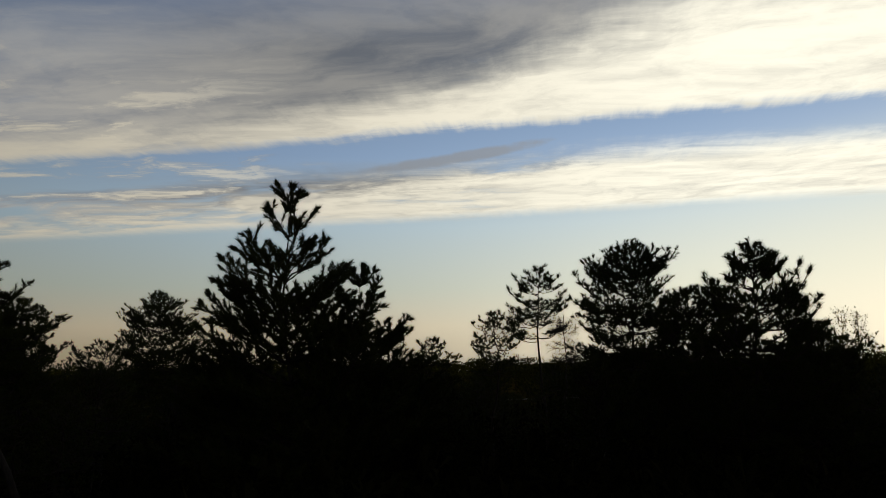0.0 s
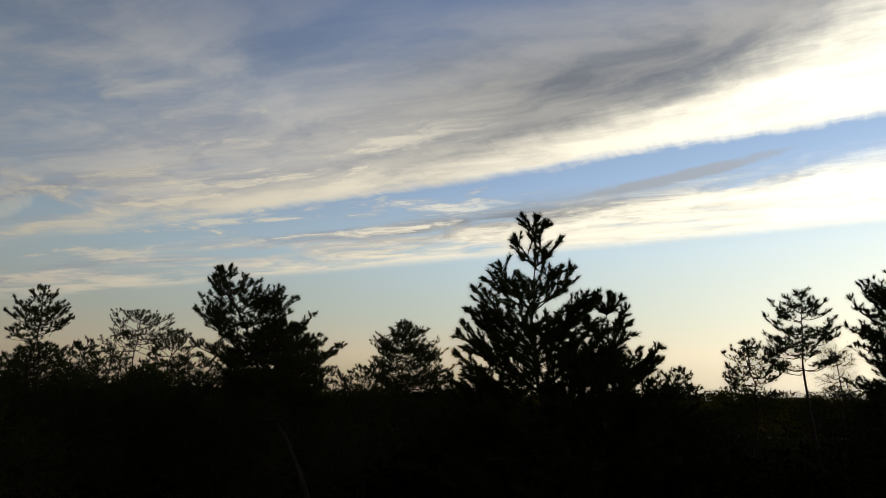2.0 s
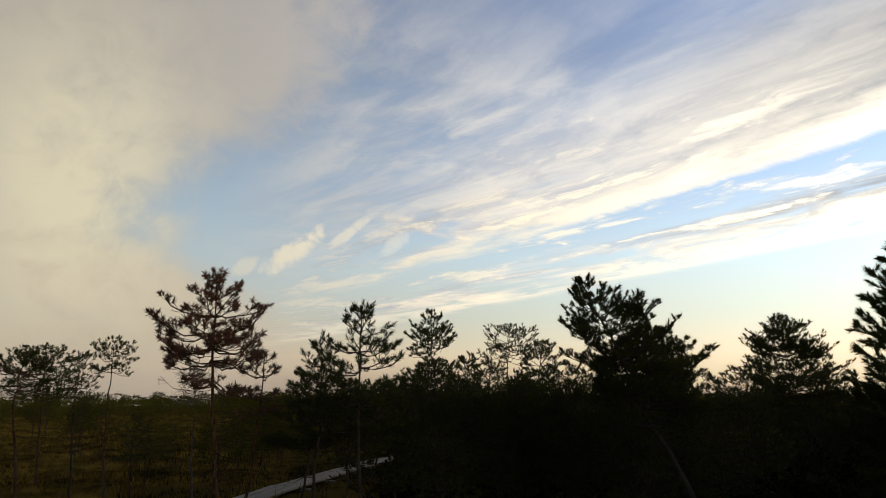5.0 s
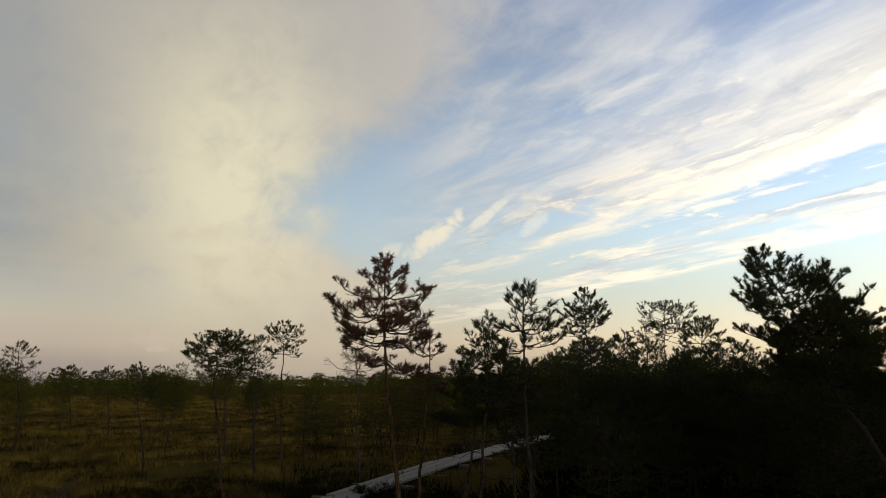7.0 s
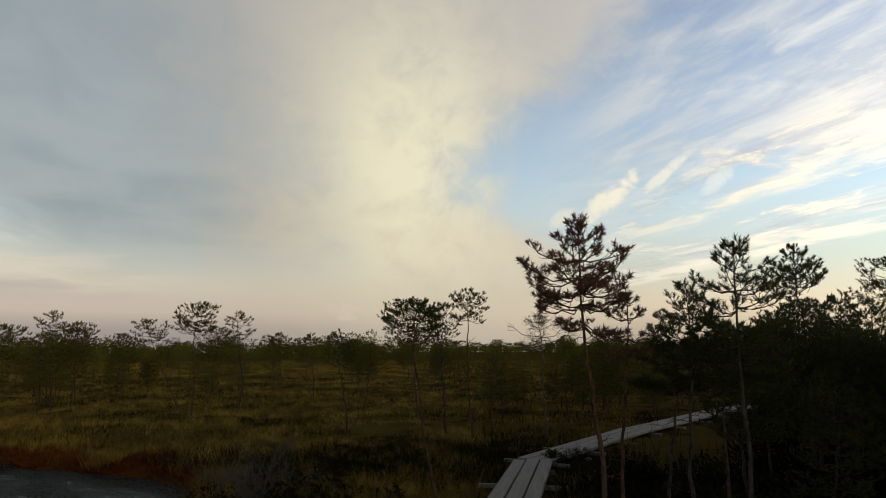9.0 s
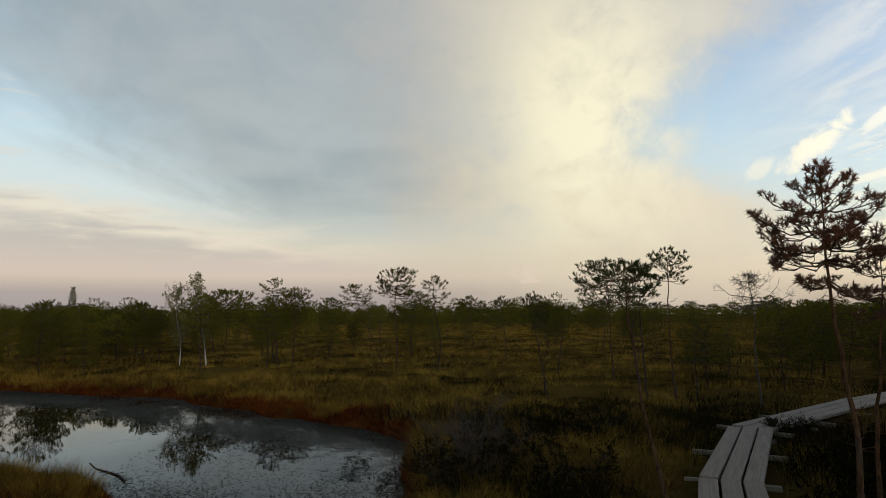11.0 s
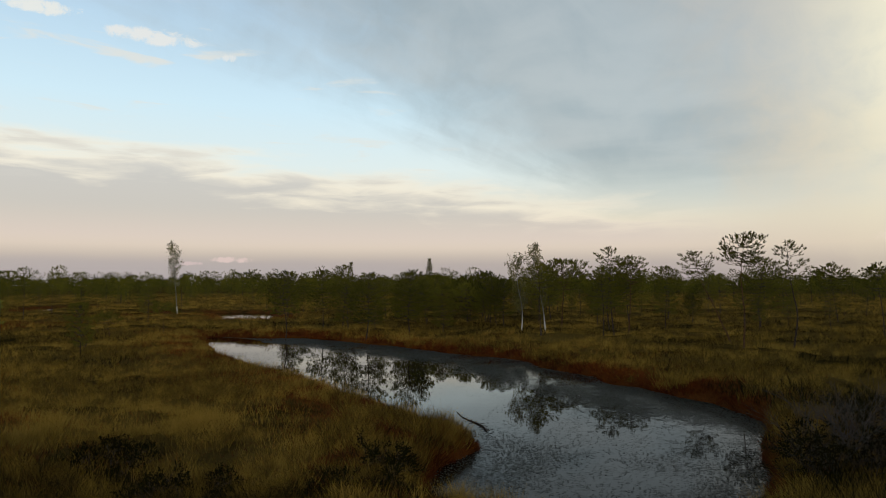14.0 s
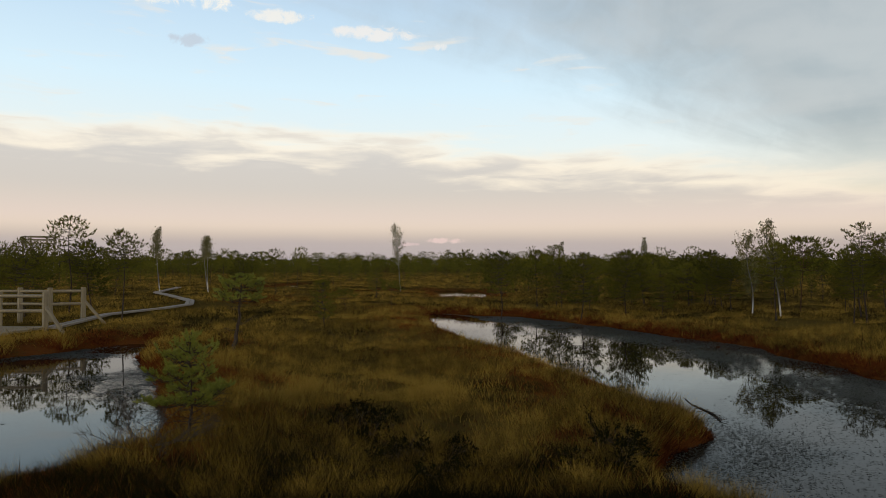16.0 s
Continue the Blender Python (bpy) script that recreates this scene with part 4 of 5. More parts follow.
tree("pine_tree", [(-2.23, 4.81, 0.12), (-2.44, 4.68, 1.22), (-2.71, 4.56, 1.84), (-2.92, 4.45, 2.45), (-3.11, 4.34, 2.90)], 0.51, 1.76, "round", 5.2, 114, "leaning bog pine with a dense lopsided dark crown", dense=1.5, slope=0.7, skew=(0.22, 0.15))
tree("pine_tree", up(-4.51, 7.63, -4.48, 7.65, 2.71, 0, 15), 0.51, 1.25, "round", 8.8, 115, "stunted bog pine with a dense rounded dark crown")
tree("pine_tree", up(-4.12, 3.03, -4.13, 3.02, 2.67, 0, 16), 0.31, 1.91, "round", 4.9, 116, "stunted bog pine with a dense rounded dark crown")
tree("pine_tree", up(-4.75, 3.15, -4.77, 3.13, 2.42, 0, 17), 0.23, 1.76, "round", 5.5, 117, "stunted bog pine with a dense rounded dark crown")
tree("pine_tree", up(-6.95, 6.81, -7.04, 6.73, 3.23, 0, 18), 0.38, 2.23, "round", 9.6, 118, "slender bog pine with a dark tufted crown on a bare stem")
tree("pine_tree", up(-8.65, 10.70, -8.65, 10.68, 3.45, 0, 19), 0.57, 2.74, "flat", 13.7, 119, "crooked bog pine with a flat umbrella crown and bare stem", wood=BARK_RED)
tree("pine_tree", up(-7.99, 8.57, -7.92, 8.61, 2.76, 0, 20), 0.39, 1.54, "round", 11.6, 120, "stunted bog pine with a dense rounded dark crown")
tree("pine_tree", up(-6.93, 9.14, -6.83, 9.21, 2.97, 0, 21), 0.44, 1.55, "round", 11.4, 121, "stunted bog pine with a dense rounded dark crown")
tree("pine_tree", up(-5.67, 3.59, -5.65, 3.60, 2.24, 0, 22), 0.47, 1.53, "round", 6.5, 122, "stunted bog pine with a dense rounded dark crown")
tree("pine_tree", up(-5.04, 3.63, -5.03, 3.65, 2.15, 0, 23), 0.46, 1.56, "round", 6.0, 123, "stunted bog pine with a dense rounded dark crown")
tree("pine_tree", up(-6.49, 5.63, -6.45, 5.67, 2.26, 0, 24), 0.57, 1.40, "round", 8.4, 124, "stunted bog pine with a dense rounded dark crown")
tree("pine_tree", up(-5.95, 7.29, -5.82, 7.37, 2.31, 0, 25), 0.63, 0.92, "round", 9.3, 125, "stunted bog pine with a dense rounded dark crown")
tree("pine_tree", up(-5.26, 7.37, -5.19, 7.41, 2.14, 0, 26), 0.69, 0.98, "round", 9.0, 126, "stunted bog pine with a dense rounded dark crown")
tree("pine_tree", up(-5.02, 9.89, -4.98, 9.90, 2.44, 0, 27), 0.56, 1.12, "round", 11.0, 127, "stunted bog pine with a dense rounded dark crown")
tree("pine_tree", up(-4.67, 2.30, -4.73, 2.19, 2.86, 0, 28), 0.41, 2.08, "dead", 5.0, 128, "dying pine with rust brown needles and bare twigs", needles=RUST, wood=BARK_RED, dense=1.6, bare_low=22)
tree("pine_tree", up(-5.07, 2.71, -5.03, 2.79, 2.36, 0, 29), 0.25, 1.90, "dead", 5.5, 129, "dying pine with rust brown needles and bare twigs", needles=RUST, wood=BARK_RED, dense=1.1)
tree("pine_tree", up(-12.73, 6.26, -12.82, 6.10, 2.70, 0, 30), 0.65, 2.00, "bare", 13.9, 130, "dead leafless bog pine with fine bare twigs", wood=BARK_GREY)
tree("pine_tree", up(-16.90, 4.84, -16.94, 4.71, 3.19, 0, 31), 0.77, 2.05, "flat", 17.2, 131, "crooked bog pine with a flat umbrella crown and bare stem", wood=BARK_RED, dense=1.1)
tree("pine_tree", [(-6.15, 1.74, 0.15), (-6.21, 1.65, 0.50), (-6.24, 1.56, 0.95), (-6.27, 1.49, 1.60), (-6.29, 1.42, 2.04), (-6.27, 1.50, 2.38)], 0.31, 2.09, "flat", 6.0, 132, "crooked bog pine with a flat umbrella crown and bare stem", wood=BARK_RED)
tree("pine_tree", up(-13.60, 5.01, -13.64, 4.92, 3.14, 0, 33), 0.35, 2.52, "flat", 14.1, 133, "crooked bog pine with a flat umbrella crown and bare stem", wood=BARK_RED, dense=1.1)
tree("pine_tree", up(-13.88, 4.51, -13.89, 4.48, 2.87, 0, 34), 0.40, 2.02, "sparse", 14.2, 134, "slender bog pine with a thin open crown", dense=1.1)
tree("pine_tree", up(-19.56, -0.45, -19.56, -0.34, 3.14, 0, 35), 0.62, 2.32, "flat", 18.9, 135, "crooked bog pine with a flat umbrella crown and bare stem", wood=BARK_RED, dense=1.1)
tree("pine_tree", up(-20.25, 0.72, -20.26, 0.66, 2.98, 0, 36), 0.46, 2.00, "sparse", 19.7, 136, "slender bog pine with a thin open crown", dense=1.1)
tree("pine_tree", up(-20.12, -0.74, -20.09, -1.69, 2.73, 0, 37), 0.42, 2.09, "flat", 19.4, 137, "crooked bog pine with a flat umbrella crown and bare stem", wood=BARK_RED, dense=1.1)
tree("pine_tree", up(-23.20, -4.29, -23.17, -4.43, 3.10, 0, 38), 0.56, 1.85, "sparse", 22.8, 138, "slender bog pine with a thin open crown", dense=1.1)
tree("pine_tree", up(-23.13, -3.82, -23.14, -3.77, 2.74, 0, 39), 0.56, 1.85, "flat", 22.7, 139, "crooked bog pine with a flat umbrella crown and bare stem", wood=BARK_RED, dense=1.1)
tree("pine_tree", up(-21.99, -4.43, -21.98, -4.47, 2.38, 0, 40), 0.51, 1.16, "sparse", 21.6, 140, "slender bog pine with a thin open crown", dense=1.1)
tree("pine_tree", up(-25.84, -6.65, -25.85, -6.61, 2.74, 0, 41), 0.93, 1.65, "flat", 25.9, 141, "crooked bog pine with a flat umbrella crown and bare stem", wood=BARK_RED, dense=1.1)
tree("pine_tree", up(-21.14, -6.19, -21.11, -6.29, 2.46, 0, 42), 0.64, 1.37, "round", 21.2, 142, "stunted bog pine with a dense rounded dark crown", dense=1.1)
tree("pine_tree", up(-33.89, -3.48, -33.88, -3.50, 2.63, 0, 45), 0.88, 1.39, "round", 33.3, 145, "stunted bog pine with a dense rounded dark crown", dense=1.1)
tree("pine_tree", up(-32.65, 3.33, -32.68, 3.14, 2.63, 0, 46), 0.67, 1.51, "round", 32.2, 146, "stunted bog pine with a dense rounded dark crown", dense=1.1)
tree("pine_tree", up(-24.28, 3.46, -24.31, 3.29, 2.40, 0, 47), 0.54, 1.51, "round", 24.0, 147, "stunted bog pine with a dense rounded dark crown", dense=1.1)
tree("pine_tree", up(-14.37, 2.61, -14.43, 2.34, 2.27, 0, 48), 0.32, 1.62, "round", 14.1, 148, "stunted bog pine with a dense rounded dark crown", dense=1.1)
tree("pine_tree", up(-18.74, 3.90, -18.70, 4.08, 2.10, 0, 49), 0.46, 1.22, "sparse", 18.6, 149, "slender bog pine with a thin open crown", dense=1.1)
tree("pine_tree", up(-13.91, 5.55, -13.91, 5.57, 1.74, 0, 50), 0.33, 0.92, "sparse", 14.6, 150, "slender bog pine with a thin open crown", dense=1.1)
tree("pine_tree", up(-30.29, -11.48, -30.34, -11.34, 2.34, 0, 51), 0.89, 0.90, "round", 31.5, 151, "stunted bog pine with a dense rounded dark crown", dense=1.1)
tree("pine_tree", up(-27.16, -10.94, -27.10, -11.09, 2.13, 0, 52), 0.81, 0.81, "round", 28.4, 152, "stunted bog pine with a dense rounded dark crown", dense=1.1)
tree("pine_tree", up(-26.16, -12.92, -26.08, -13.08, 2.40, 0, 53), 0.80, 0.97, "round", 28.3, 153, "stunted bog pine with a dense rounded dark crown", dense=1.1)
tree("pine_tree", up(-24.24, -11.53, -24.17, -11.68, 2.11, 0, 54), 0.74, 0.85, "round", 26.0, 154, "stunted bog pine with a dense rounded dark crown", dense=1.1)
tree("spruce_tree", up(-55.24, -25.66, -55.31, -25.50, 4.00, 0, 56), 0.42, 1.45, "spruce", 30.0, 156, "narrow pointed spruce rising above the bog pines", dense=1.7)
tree("spruce_tree", up(-52.05, -31.72, -52.07, -31.68, 3.65, 0, 57), 0.34, 1.60, "spruce", 30.0, 157, "thin bare topped spruce above the bog pines", dense=1.3)
tree("pine_tree", up(-3.67, -6.66, -3.69, -6.65, 1.28, 0, 59), 0.46, 0.62, "round", 6.6, 159, "fresh green young pine growing at the pool edge", needles=YOUNG, bare_low=26)
tree("pine_tree", up(-7.57, -12.26, -7.71, -12.18, 1.70, 0, 60), 0.50, 1.15, "flat", 13.3, 160, "gnarled bog pine with a yellow green crown over dead twigs", needles=YOUNG, thick=0.045, bare_low=16)
tree("pine_tree", up(-12.00, -15.02, -11.97, -15.04, 1.44, 0, 61), 0.34, 0.38, "bush", 18.2, 161, "dense dark green young pine standing in sedge", dense=1.8)
tree("pine_tree", up(-16.68, -17.18, -16.68, -17.18, 1.25, 0, 62), 0.43, 0.96, "flat", 23.0, 162, "crooked bog pine with a flat umbrella crown and bare stem", wood=BARK_RED, dense=1.1)
tree("pine_tree", up(-15.66, -18.34, -15.59, -18.40, 0.96, 0, 63), 0.48, 0.67, "flat", 23.1, 163, "crooked bog pine with a flat umbrella crown and bare stem", wood=BARK_RED, dense=1.1)
tree("pine_tree", up(-9.21, -20.82, -9.13, -20.85, 2.83, 0, 64), 0.78, 1.75, "round", 21.8, 164, "stunted bog pine with a dense rounded dark crown", dense=1.1)
tree("pine_tree", up(-9.42, -25.40, -9.45, -25.38, 3.47, 0, 65), 0.79, 1.82, "sparse", 26.1, 165, "slender bog pine with a thin open crown", dense=1.1)
tree("pine_tree", up(-7.80, -24.45, -7.78, -24.46, 2.62, 0, 66), 1.12, 0.94, "round", 24.7, 166, "stunted bog pine with a dense rounded dark crown", dense=1.1)
tree("pine_tree", up(-10.57, -26.39, -10.38, -26.46, 2.63, 0, 67), 0.73, 0.79, "round", 27.4, 167, "stunted bog pine with a dense rounded dark crown", dense=1.1)
tree("spruce_tree", up(-29.01, -53.66, -28.90, -53.72, 2.77, 0, 70), 0.30, 1.44, "spruce", 30.0, 170, "narrow pointed spruce rising above the bog pines")
tree("pine_tree", up(-19.11, -14.43, -19.17, -14.36, 2.27, 0, 71), 0.65, 0.86, "round", 23.0, 171, "stunted bog pine with a dense rounded dark crown", dense=1.1)
tree("pine_tree", up(-22.77, -15.26, -22.74, -15.31, 2.35, 0, 72), 0.65, 0.93, "round", 26.5, 172, "stunted bog pine with a dense rounded dark crown", dense=1.1)
tree("pine_tree", up(-19.32, -11.40, -19.37, -11.32, 2.19, 0, 73), 0.71, 0.68, "round", 21.5, 173, "stunted bog pine with a dense rounded dark crown", dense=1.1)
tree("pine_tree", up(-21.22, -10.79, -21.23, -10.78, 2.25, 0, 74), 0.74, 0.62, "round", 22.9, 174, "stunted bog pine with a dense rounded dark crown", dense=1.1)
tree("pine_tree", up(-24.96, -10.15, -24.94, -10.19, 1.83, 0, 75), 0.94, 0.90, "round", 26.1, 175, "stunted bog pine with a dense rounded dark crown", dense=1.1)
tree("pine_tree", up(-27.31, -10.15, -27.31, -10.14, 2.33, 0, 76), 0.59, 0.93, "round", 28.3, 176, "stunted bog pine with a dense rounded dark crown", dense=1.1)


# birches: slim pale stems with thin rising twigs and small loose leaves
def birch(bx, by, tx, ty, tz, width, foot, far, seed, label, leafed=1.0):
    r = np.random.default_rng(seed)
    pyr = random.Random(seed)
    stem = up(bx, by, tx, ty, tz, 0, seed)
    line = bezier(stem, 14)
    H = tz - stem[0].z
    top = tagged(new("birch_tree"), label, "tree")
    top.location = stem[0]
    base = np.array(tuple(stem[0]))
    tv = tube(line, [max(0.008, (0.005 + 0.0072 * H) * (1 - 0.85 * i / 13)) for i in range(14)], 7)
    child("trunk", mesh_np("trunk", tv[0] - base, tv[1], BIRCH_BARK, True), top, "white birch trunk")
    vs, fs, off, tips = [], [], 0, []
    n = int(30 * max(0.8, tz - foot) / 1.5)
    for i in range(n):
        s = (i + pyr.random()) / n
        z = foot + s * (tz - foot)
        p0 = min(line, key=lambda p: abs(p.z - z))
        a = pyr.random() * 6.28
        L = width * (0.35 + 0.9 * math.sin(math.pi * min(1, 0.25 + 0.72 * s))) * pyr.uniform(0.6, 1.1)
        d = Vector((math.cos(a), math.sin(a), 0))
        pts = [p0 + d * L * q + Vector((0, 0, L * (1.3 * q + 0.5 * q * q))) for q in (0, 0.5, 1)]
        V, F = tube(pts, [0.006, 0.005, 0.003], 3)
        vs.append(V), fs.append(F + off)
        off += len(V)
        for _ in range(int(44 * leafed)):
            q = pyr.uniform(0.25, 1)
            tips.append(p0 + d * L * q + Vector((0, 0, L * (1.3 * q + 0.5 * q * q))) + Vector([pyr.gauss(0, 0.03 + 0.0009 * far) for _ in range(3)]))
    tagged(child("branchwork", mesh_np("branchwork", np.concatenate(vs) - base, np.concatenate(fs), BARK_GREY), top), kind="stuff")
    at = np.array([tuple(p) for p in tips])
    w = 0.022 + 0.0007 * far
    tp = np.array([[-w / 2, 0, 0], [w / 2, 0, 0], [0, 0.3 * w, 1.3 * w]])
    lv = spread(tp, at, r.normal(size=at.shape) - np.array([0, 0, 0.6]), 0.7 + 0.6 * r.random(len(at)), r)
    child("crown", mesh_np("crown", lv - base, np.arange(len(lv)).reshape(-1, 3), BIRCH_LEAF), top)


birch(11.89, 16.94, 12.14, 16.75, 3.17, 0.29, 1.83, 16, 311, "slim pale birch with sparse yellowing leaves", leafed=0.35)
birch(12.22, 16.70, 12.43, 16.54, 3.08, 0.29, 1.82, 16, 312, "slim pale birch with sparse yellowing leaves", leafed=0.35)
birch(-23.14, -7.42, -23.10, -7.55, 2.66, 0.36, 0.74, 23, 343, "slim pale birch with sparse yellowing leaves")
birch(-23.54, -6.67, -23.44, -7.05, 3.08, 0.32, 1.12, 24, 344, "slim pale birch with sparse yellowing leaves")
birch(-29.72, -29.53, -29.44, -29.81, 4.00, 0.34, 1.70, 41, 355, "slim pale birch with sparse yellowing leaves", leafed=0.6)
birch(-22.86, -39.91, -22.74, -39.97, 3.41, 0.24, 1.98, 45, 358, "slim pale birch with sparse yellowing leaves")
birch(-18.18, -36.74, -18.10, -36.79, 3.62, 0.22, 1.92, 40, 368, "slim pale birch with sparse yellowing leaves")
birch(-20.40, -35.57, -20.30, -35.62, 3.19, 0.20, 1.92, 40, 369, "slim pale birch with sparse yellowing leaves")


# ---- scattered bog pines ----
def near_path(x, y):
    """True on the boardwalks and close to the camera."""
    lines = [*zip(WEST_WALK, WEST_WALK[1:]), *zip(FAR_WALK, FAR_WALK[1:2]), *zip(EAST_WALK, EAST_WALK[1:]), ((-3.2, -20.6), (-7.5, -18))]
    for (ax, ay), (bx, by) in lines:
        ex, ey = bx - ax, by - ay
        h = min(1, max(0, ((x - ax) * ex + (y - ay) * ey) / (ex * ex + ey * ey)))
        if math.hypot(x - ax - h * ex, y - ay - h * ey) < 1.0:
            return True
    return math.hypot(x + 0.4, y + 0.4) < 3.0


def polar(turn, d):
    return -0.6 - d * math.sin(radians(turn)), -0.6 + d * math.cos(radians(turn))


kinds = []
for i, (habit, h, w, f) in enumerate((("round", 2.5, 0.75, 0.7), ("sparse", 2.8, 0.6, 1.2), ("flat", 2.7, 0.75, 1.5), ("round", 2.0, 0.6, 0.35), ("flat", 2.3, 0.55, 1.1), ("round", 2.9, 0.8, 1.0))):
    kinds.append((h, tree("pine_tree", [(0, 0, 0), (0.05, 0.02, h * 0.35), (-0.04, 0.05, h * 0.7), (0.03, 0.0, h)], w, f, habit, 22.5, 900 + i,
                          "stunted bog pine with dark green crown standing in sedge", group="bog pines", needles=LIT_FAR_PINE, dense=0.95)))
for i, (h, w, f) in enumerate(((1.9, 0.62, 0.25), (2.1, 0.55, 0.5), (1.6, 0.6, 0.15))):
    kinds.append((h, tree("pine_tree", [(0, 0, 0), (0.04, 0.03, h * 0.35), (-0.05, 0.03, h * 0.7), (0.02, 0.0, h)], w, f, "round", 15, 950 + i,
                          "bushy dark bog pine crowding beside taller pines", group="bushy pines", dense=1.1)))
for i, (habit, h, w, f) in enumerate((("round", 2.5, 0.6, 1.0), ("sparse", 2.7, 0.55, 0.9), ("round", 2.2, 0.5, 0.8))):
    kinds.append((h, tree("pine_tree", [(0, 0, 0), (0.07, 0.02, h * 0.35), (-0.03, 0.06, h * 0.7), (0.05, 0.0, h)], w, f, habit, 14, 970 + i,
                          "slim dark bog pine with a bare stem among heather", group="slim pines", dense=1.1)))
used = set()
pick = random.Random(4)


def scatter(count, turn0, turn1, d0, d1, h0, h1, which):
    made = 0
    while made < count:
        turn, d = pick.uniform(turn0, turn1), math.sqrt(pick.uniform(d0 * d0, d1 * d1))
        x, y = polar(turn, d)
        if near_path(x, y) or shore(np.array([x]), np.array([y]))[0] < 0.9:
            continue
        h, src = kinds[pick.choice(which)]
        k = pick.uniform(h0, h1) / h
        m = pose(x, y, float(ground_z(np.array([x]), np.array([y]))[0]) - 0.04, pick.gauss(0, 2.5), pick.gauss(0, 2.5), pick.uniform(0, 360)) @ Matrix.Diagonal((k * pick.uniform(0.85, 1.2), k * pick.uniform(0.85, 1.2), k, 1))
        if src not in used:
            used.add(src)
            src.matrix_basis = m
        else:
            copy_thing(src, m)
        made += 1


scatter(50, -50, 20, 5.5, 16, 1.45, 2.0, (6, 7, 8))
scatter(6, 20, 42, 9, 16, 1.3, 1.7, (6, 7, 8))
scatter(26, -50, 42, 14, 30, 1.8, 2.5, (0, 3, 5))
scatter(34, 17, 46, 6.0, 14, 1.8, 2.5, (9, 10, 11))
scatter(26, 38, 66, 14, 30, 1.6, 2.4, (0, 1, 3, 5))
scatter(18, 66, 84, 22, 40, 1.7, 2.6, (0, 1, 2, 4))
scatter(28, 84, 127, 23, 38, 1.2, 2.0, (0, 1, 3, 3, 4, 5))
scatter(24, 84, 127, 24, 44, 2.1, 2.9, (0, 1, 5))
scatter(14, 126, 178, 32, 48, 1.6, 2.3, (0, 1, 3, 4))



# ---- far pines, too many to count ----
def far_woods():
    r = np.random.default_rng(31)
    protos = []
    for i, (habit, w, foot) in enumerate((("round", 0.85, 0.9), ("flat", 0.85, 1.5), ("sparse", 0.75, 1.2), ("round", 1.0, 0.5), ("spruce", 0.42, 0.3), ("bush", 1.0, 0.12))):
        tv, lb, lv = tree_parts([(0, 0, 0), (0.06, 0, 1.0), (0, 0.06, 2.0), (0, 0, 3)], w, foot, habit, 60, 50 + i, dense=0.8)
        tri = lv.reshape(-1, 3, 3) / 3.0
        protos.append((tri[r.permutation(len(tri))], np.array([[(-0.012, 0, 0), (0.012, 0, 0), (0.004, 0, 0.85)], [(0, -0.012, 0), (0, 0.012, 0), (0, 0.004, 0.85)]])))
    tris, stems = [], []
    for d0, d1, n, h0, h1, wide, most in ((17, 40, 130, 1.6, 2.5, 1.0, 900), (36, 60, 260, 1.1, 2.5, 1.0, 500), (72, 135, 700, 1.6, 4.0, 1.0, 240), (60, 120, 900, 1.8, 3.4, 1.0, 300), (120, 260, 1300, 2.6, 4.8, 1.1, 140),
                                          (260, 600, 1200, 3.8, 7.0, 1.6, 100), (600, 1400, 900, 6.0, 11.0, 3.0, 90)):
        for _ in range(n):
            turn = r.uniform(-52, 44) if d0 < 20 else r.uniform(70, 180) if d0 == 72 else r.uniform(-52, 182) if r.random() < 0.75 else r.uniform(-52, 60)
            d = math.sqrt(r.uniform(d0 * d0, d1 * d1))
            x, y = polar(turn, d)
            if d < 70 and (near_path(x, y) or shore(np.array([x]), np.array([y]))[0] < 0.8):
                continue
            h = h0 + (h1 - h0) * r.random() ** 1.7
            P, stem = protos[r.choice(6, p=[0.34, 0.24, 0.22, 0.18, 0.02, 0.0] if d < 60 else [0.20, 0.08, 0.10, 0.14, 0.02, 0.46])]
            P = P[:most]
            a = r.uniform(0, 6.28)
            c, s = math.cos(a), math.sin(a)
            R = np.array([[c, -s, 0], [s, c, 0], [0, 0, 1]])
            Q = (P * np.array([wide, wide, 1.0]) * h) @ R.T
            grow = 1.15 if d < 60 else 1.7 if d < 120 else 2.8 if d < 260 else 4.2 if d < 600 else 5.5
            m = Q.mean(1, keepdims=True)
            tris.append(m + (Q - m) * grow + np.array([x, y, 0.1 - FALL * max(0, d - 45)]))
            if d < 130:
                stems.append((stem * h) @ R.T + np.array([x, y, 0.1 - FALL * max(0, d - 45)]))
    V = np.concatenate(tris).reshape(-1, 3)
    top = tagged(new("far_pines"), "distant open wood of low bog pines along the horizon", "trees", kind="stuff")
    tagged(child("crowns", mesh_np("crowns", V, np.arange(len(V)).reshape(-1, 3), LIT_FAR_PINE), top), kind="stuff")
    V = np.concatenate(stems).reshape(-1, 3)
    tagged(child("stems", mesh_np("stems", V, np.arange(len(V)).reshape(-1, 3), BARK), top), kind="stuff")


far_woods()


# ---- grass, sedge and heather ----
def deck_gap(x, y):
    """Distance from the boardwalks' middle lines."""
    best = np.full(np.shape(x), 1e6)
    for chain in (WEST_WALK, EAST_WALK, ((-3.6, -21.9), (-7.6, -19.0))):
        for (ax, ay), (bx, by) in zip(chain, chain[1:]):
            ex, ey = bx - ax, by - ay
            h = np.clip(((x - ax) * ex + (y - ay) * ey) / (ex * ex + ey * ey), 0, 1)
            best = np.minimum(best, np.hypot(x - ax - h * ex, y - ay - h * ey))
    return best


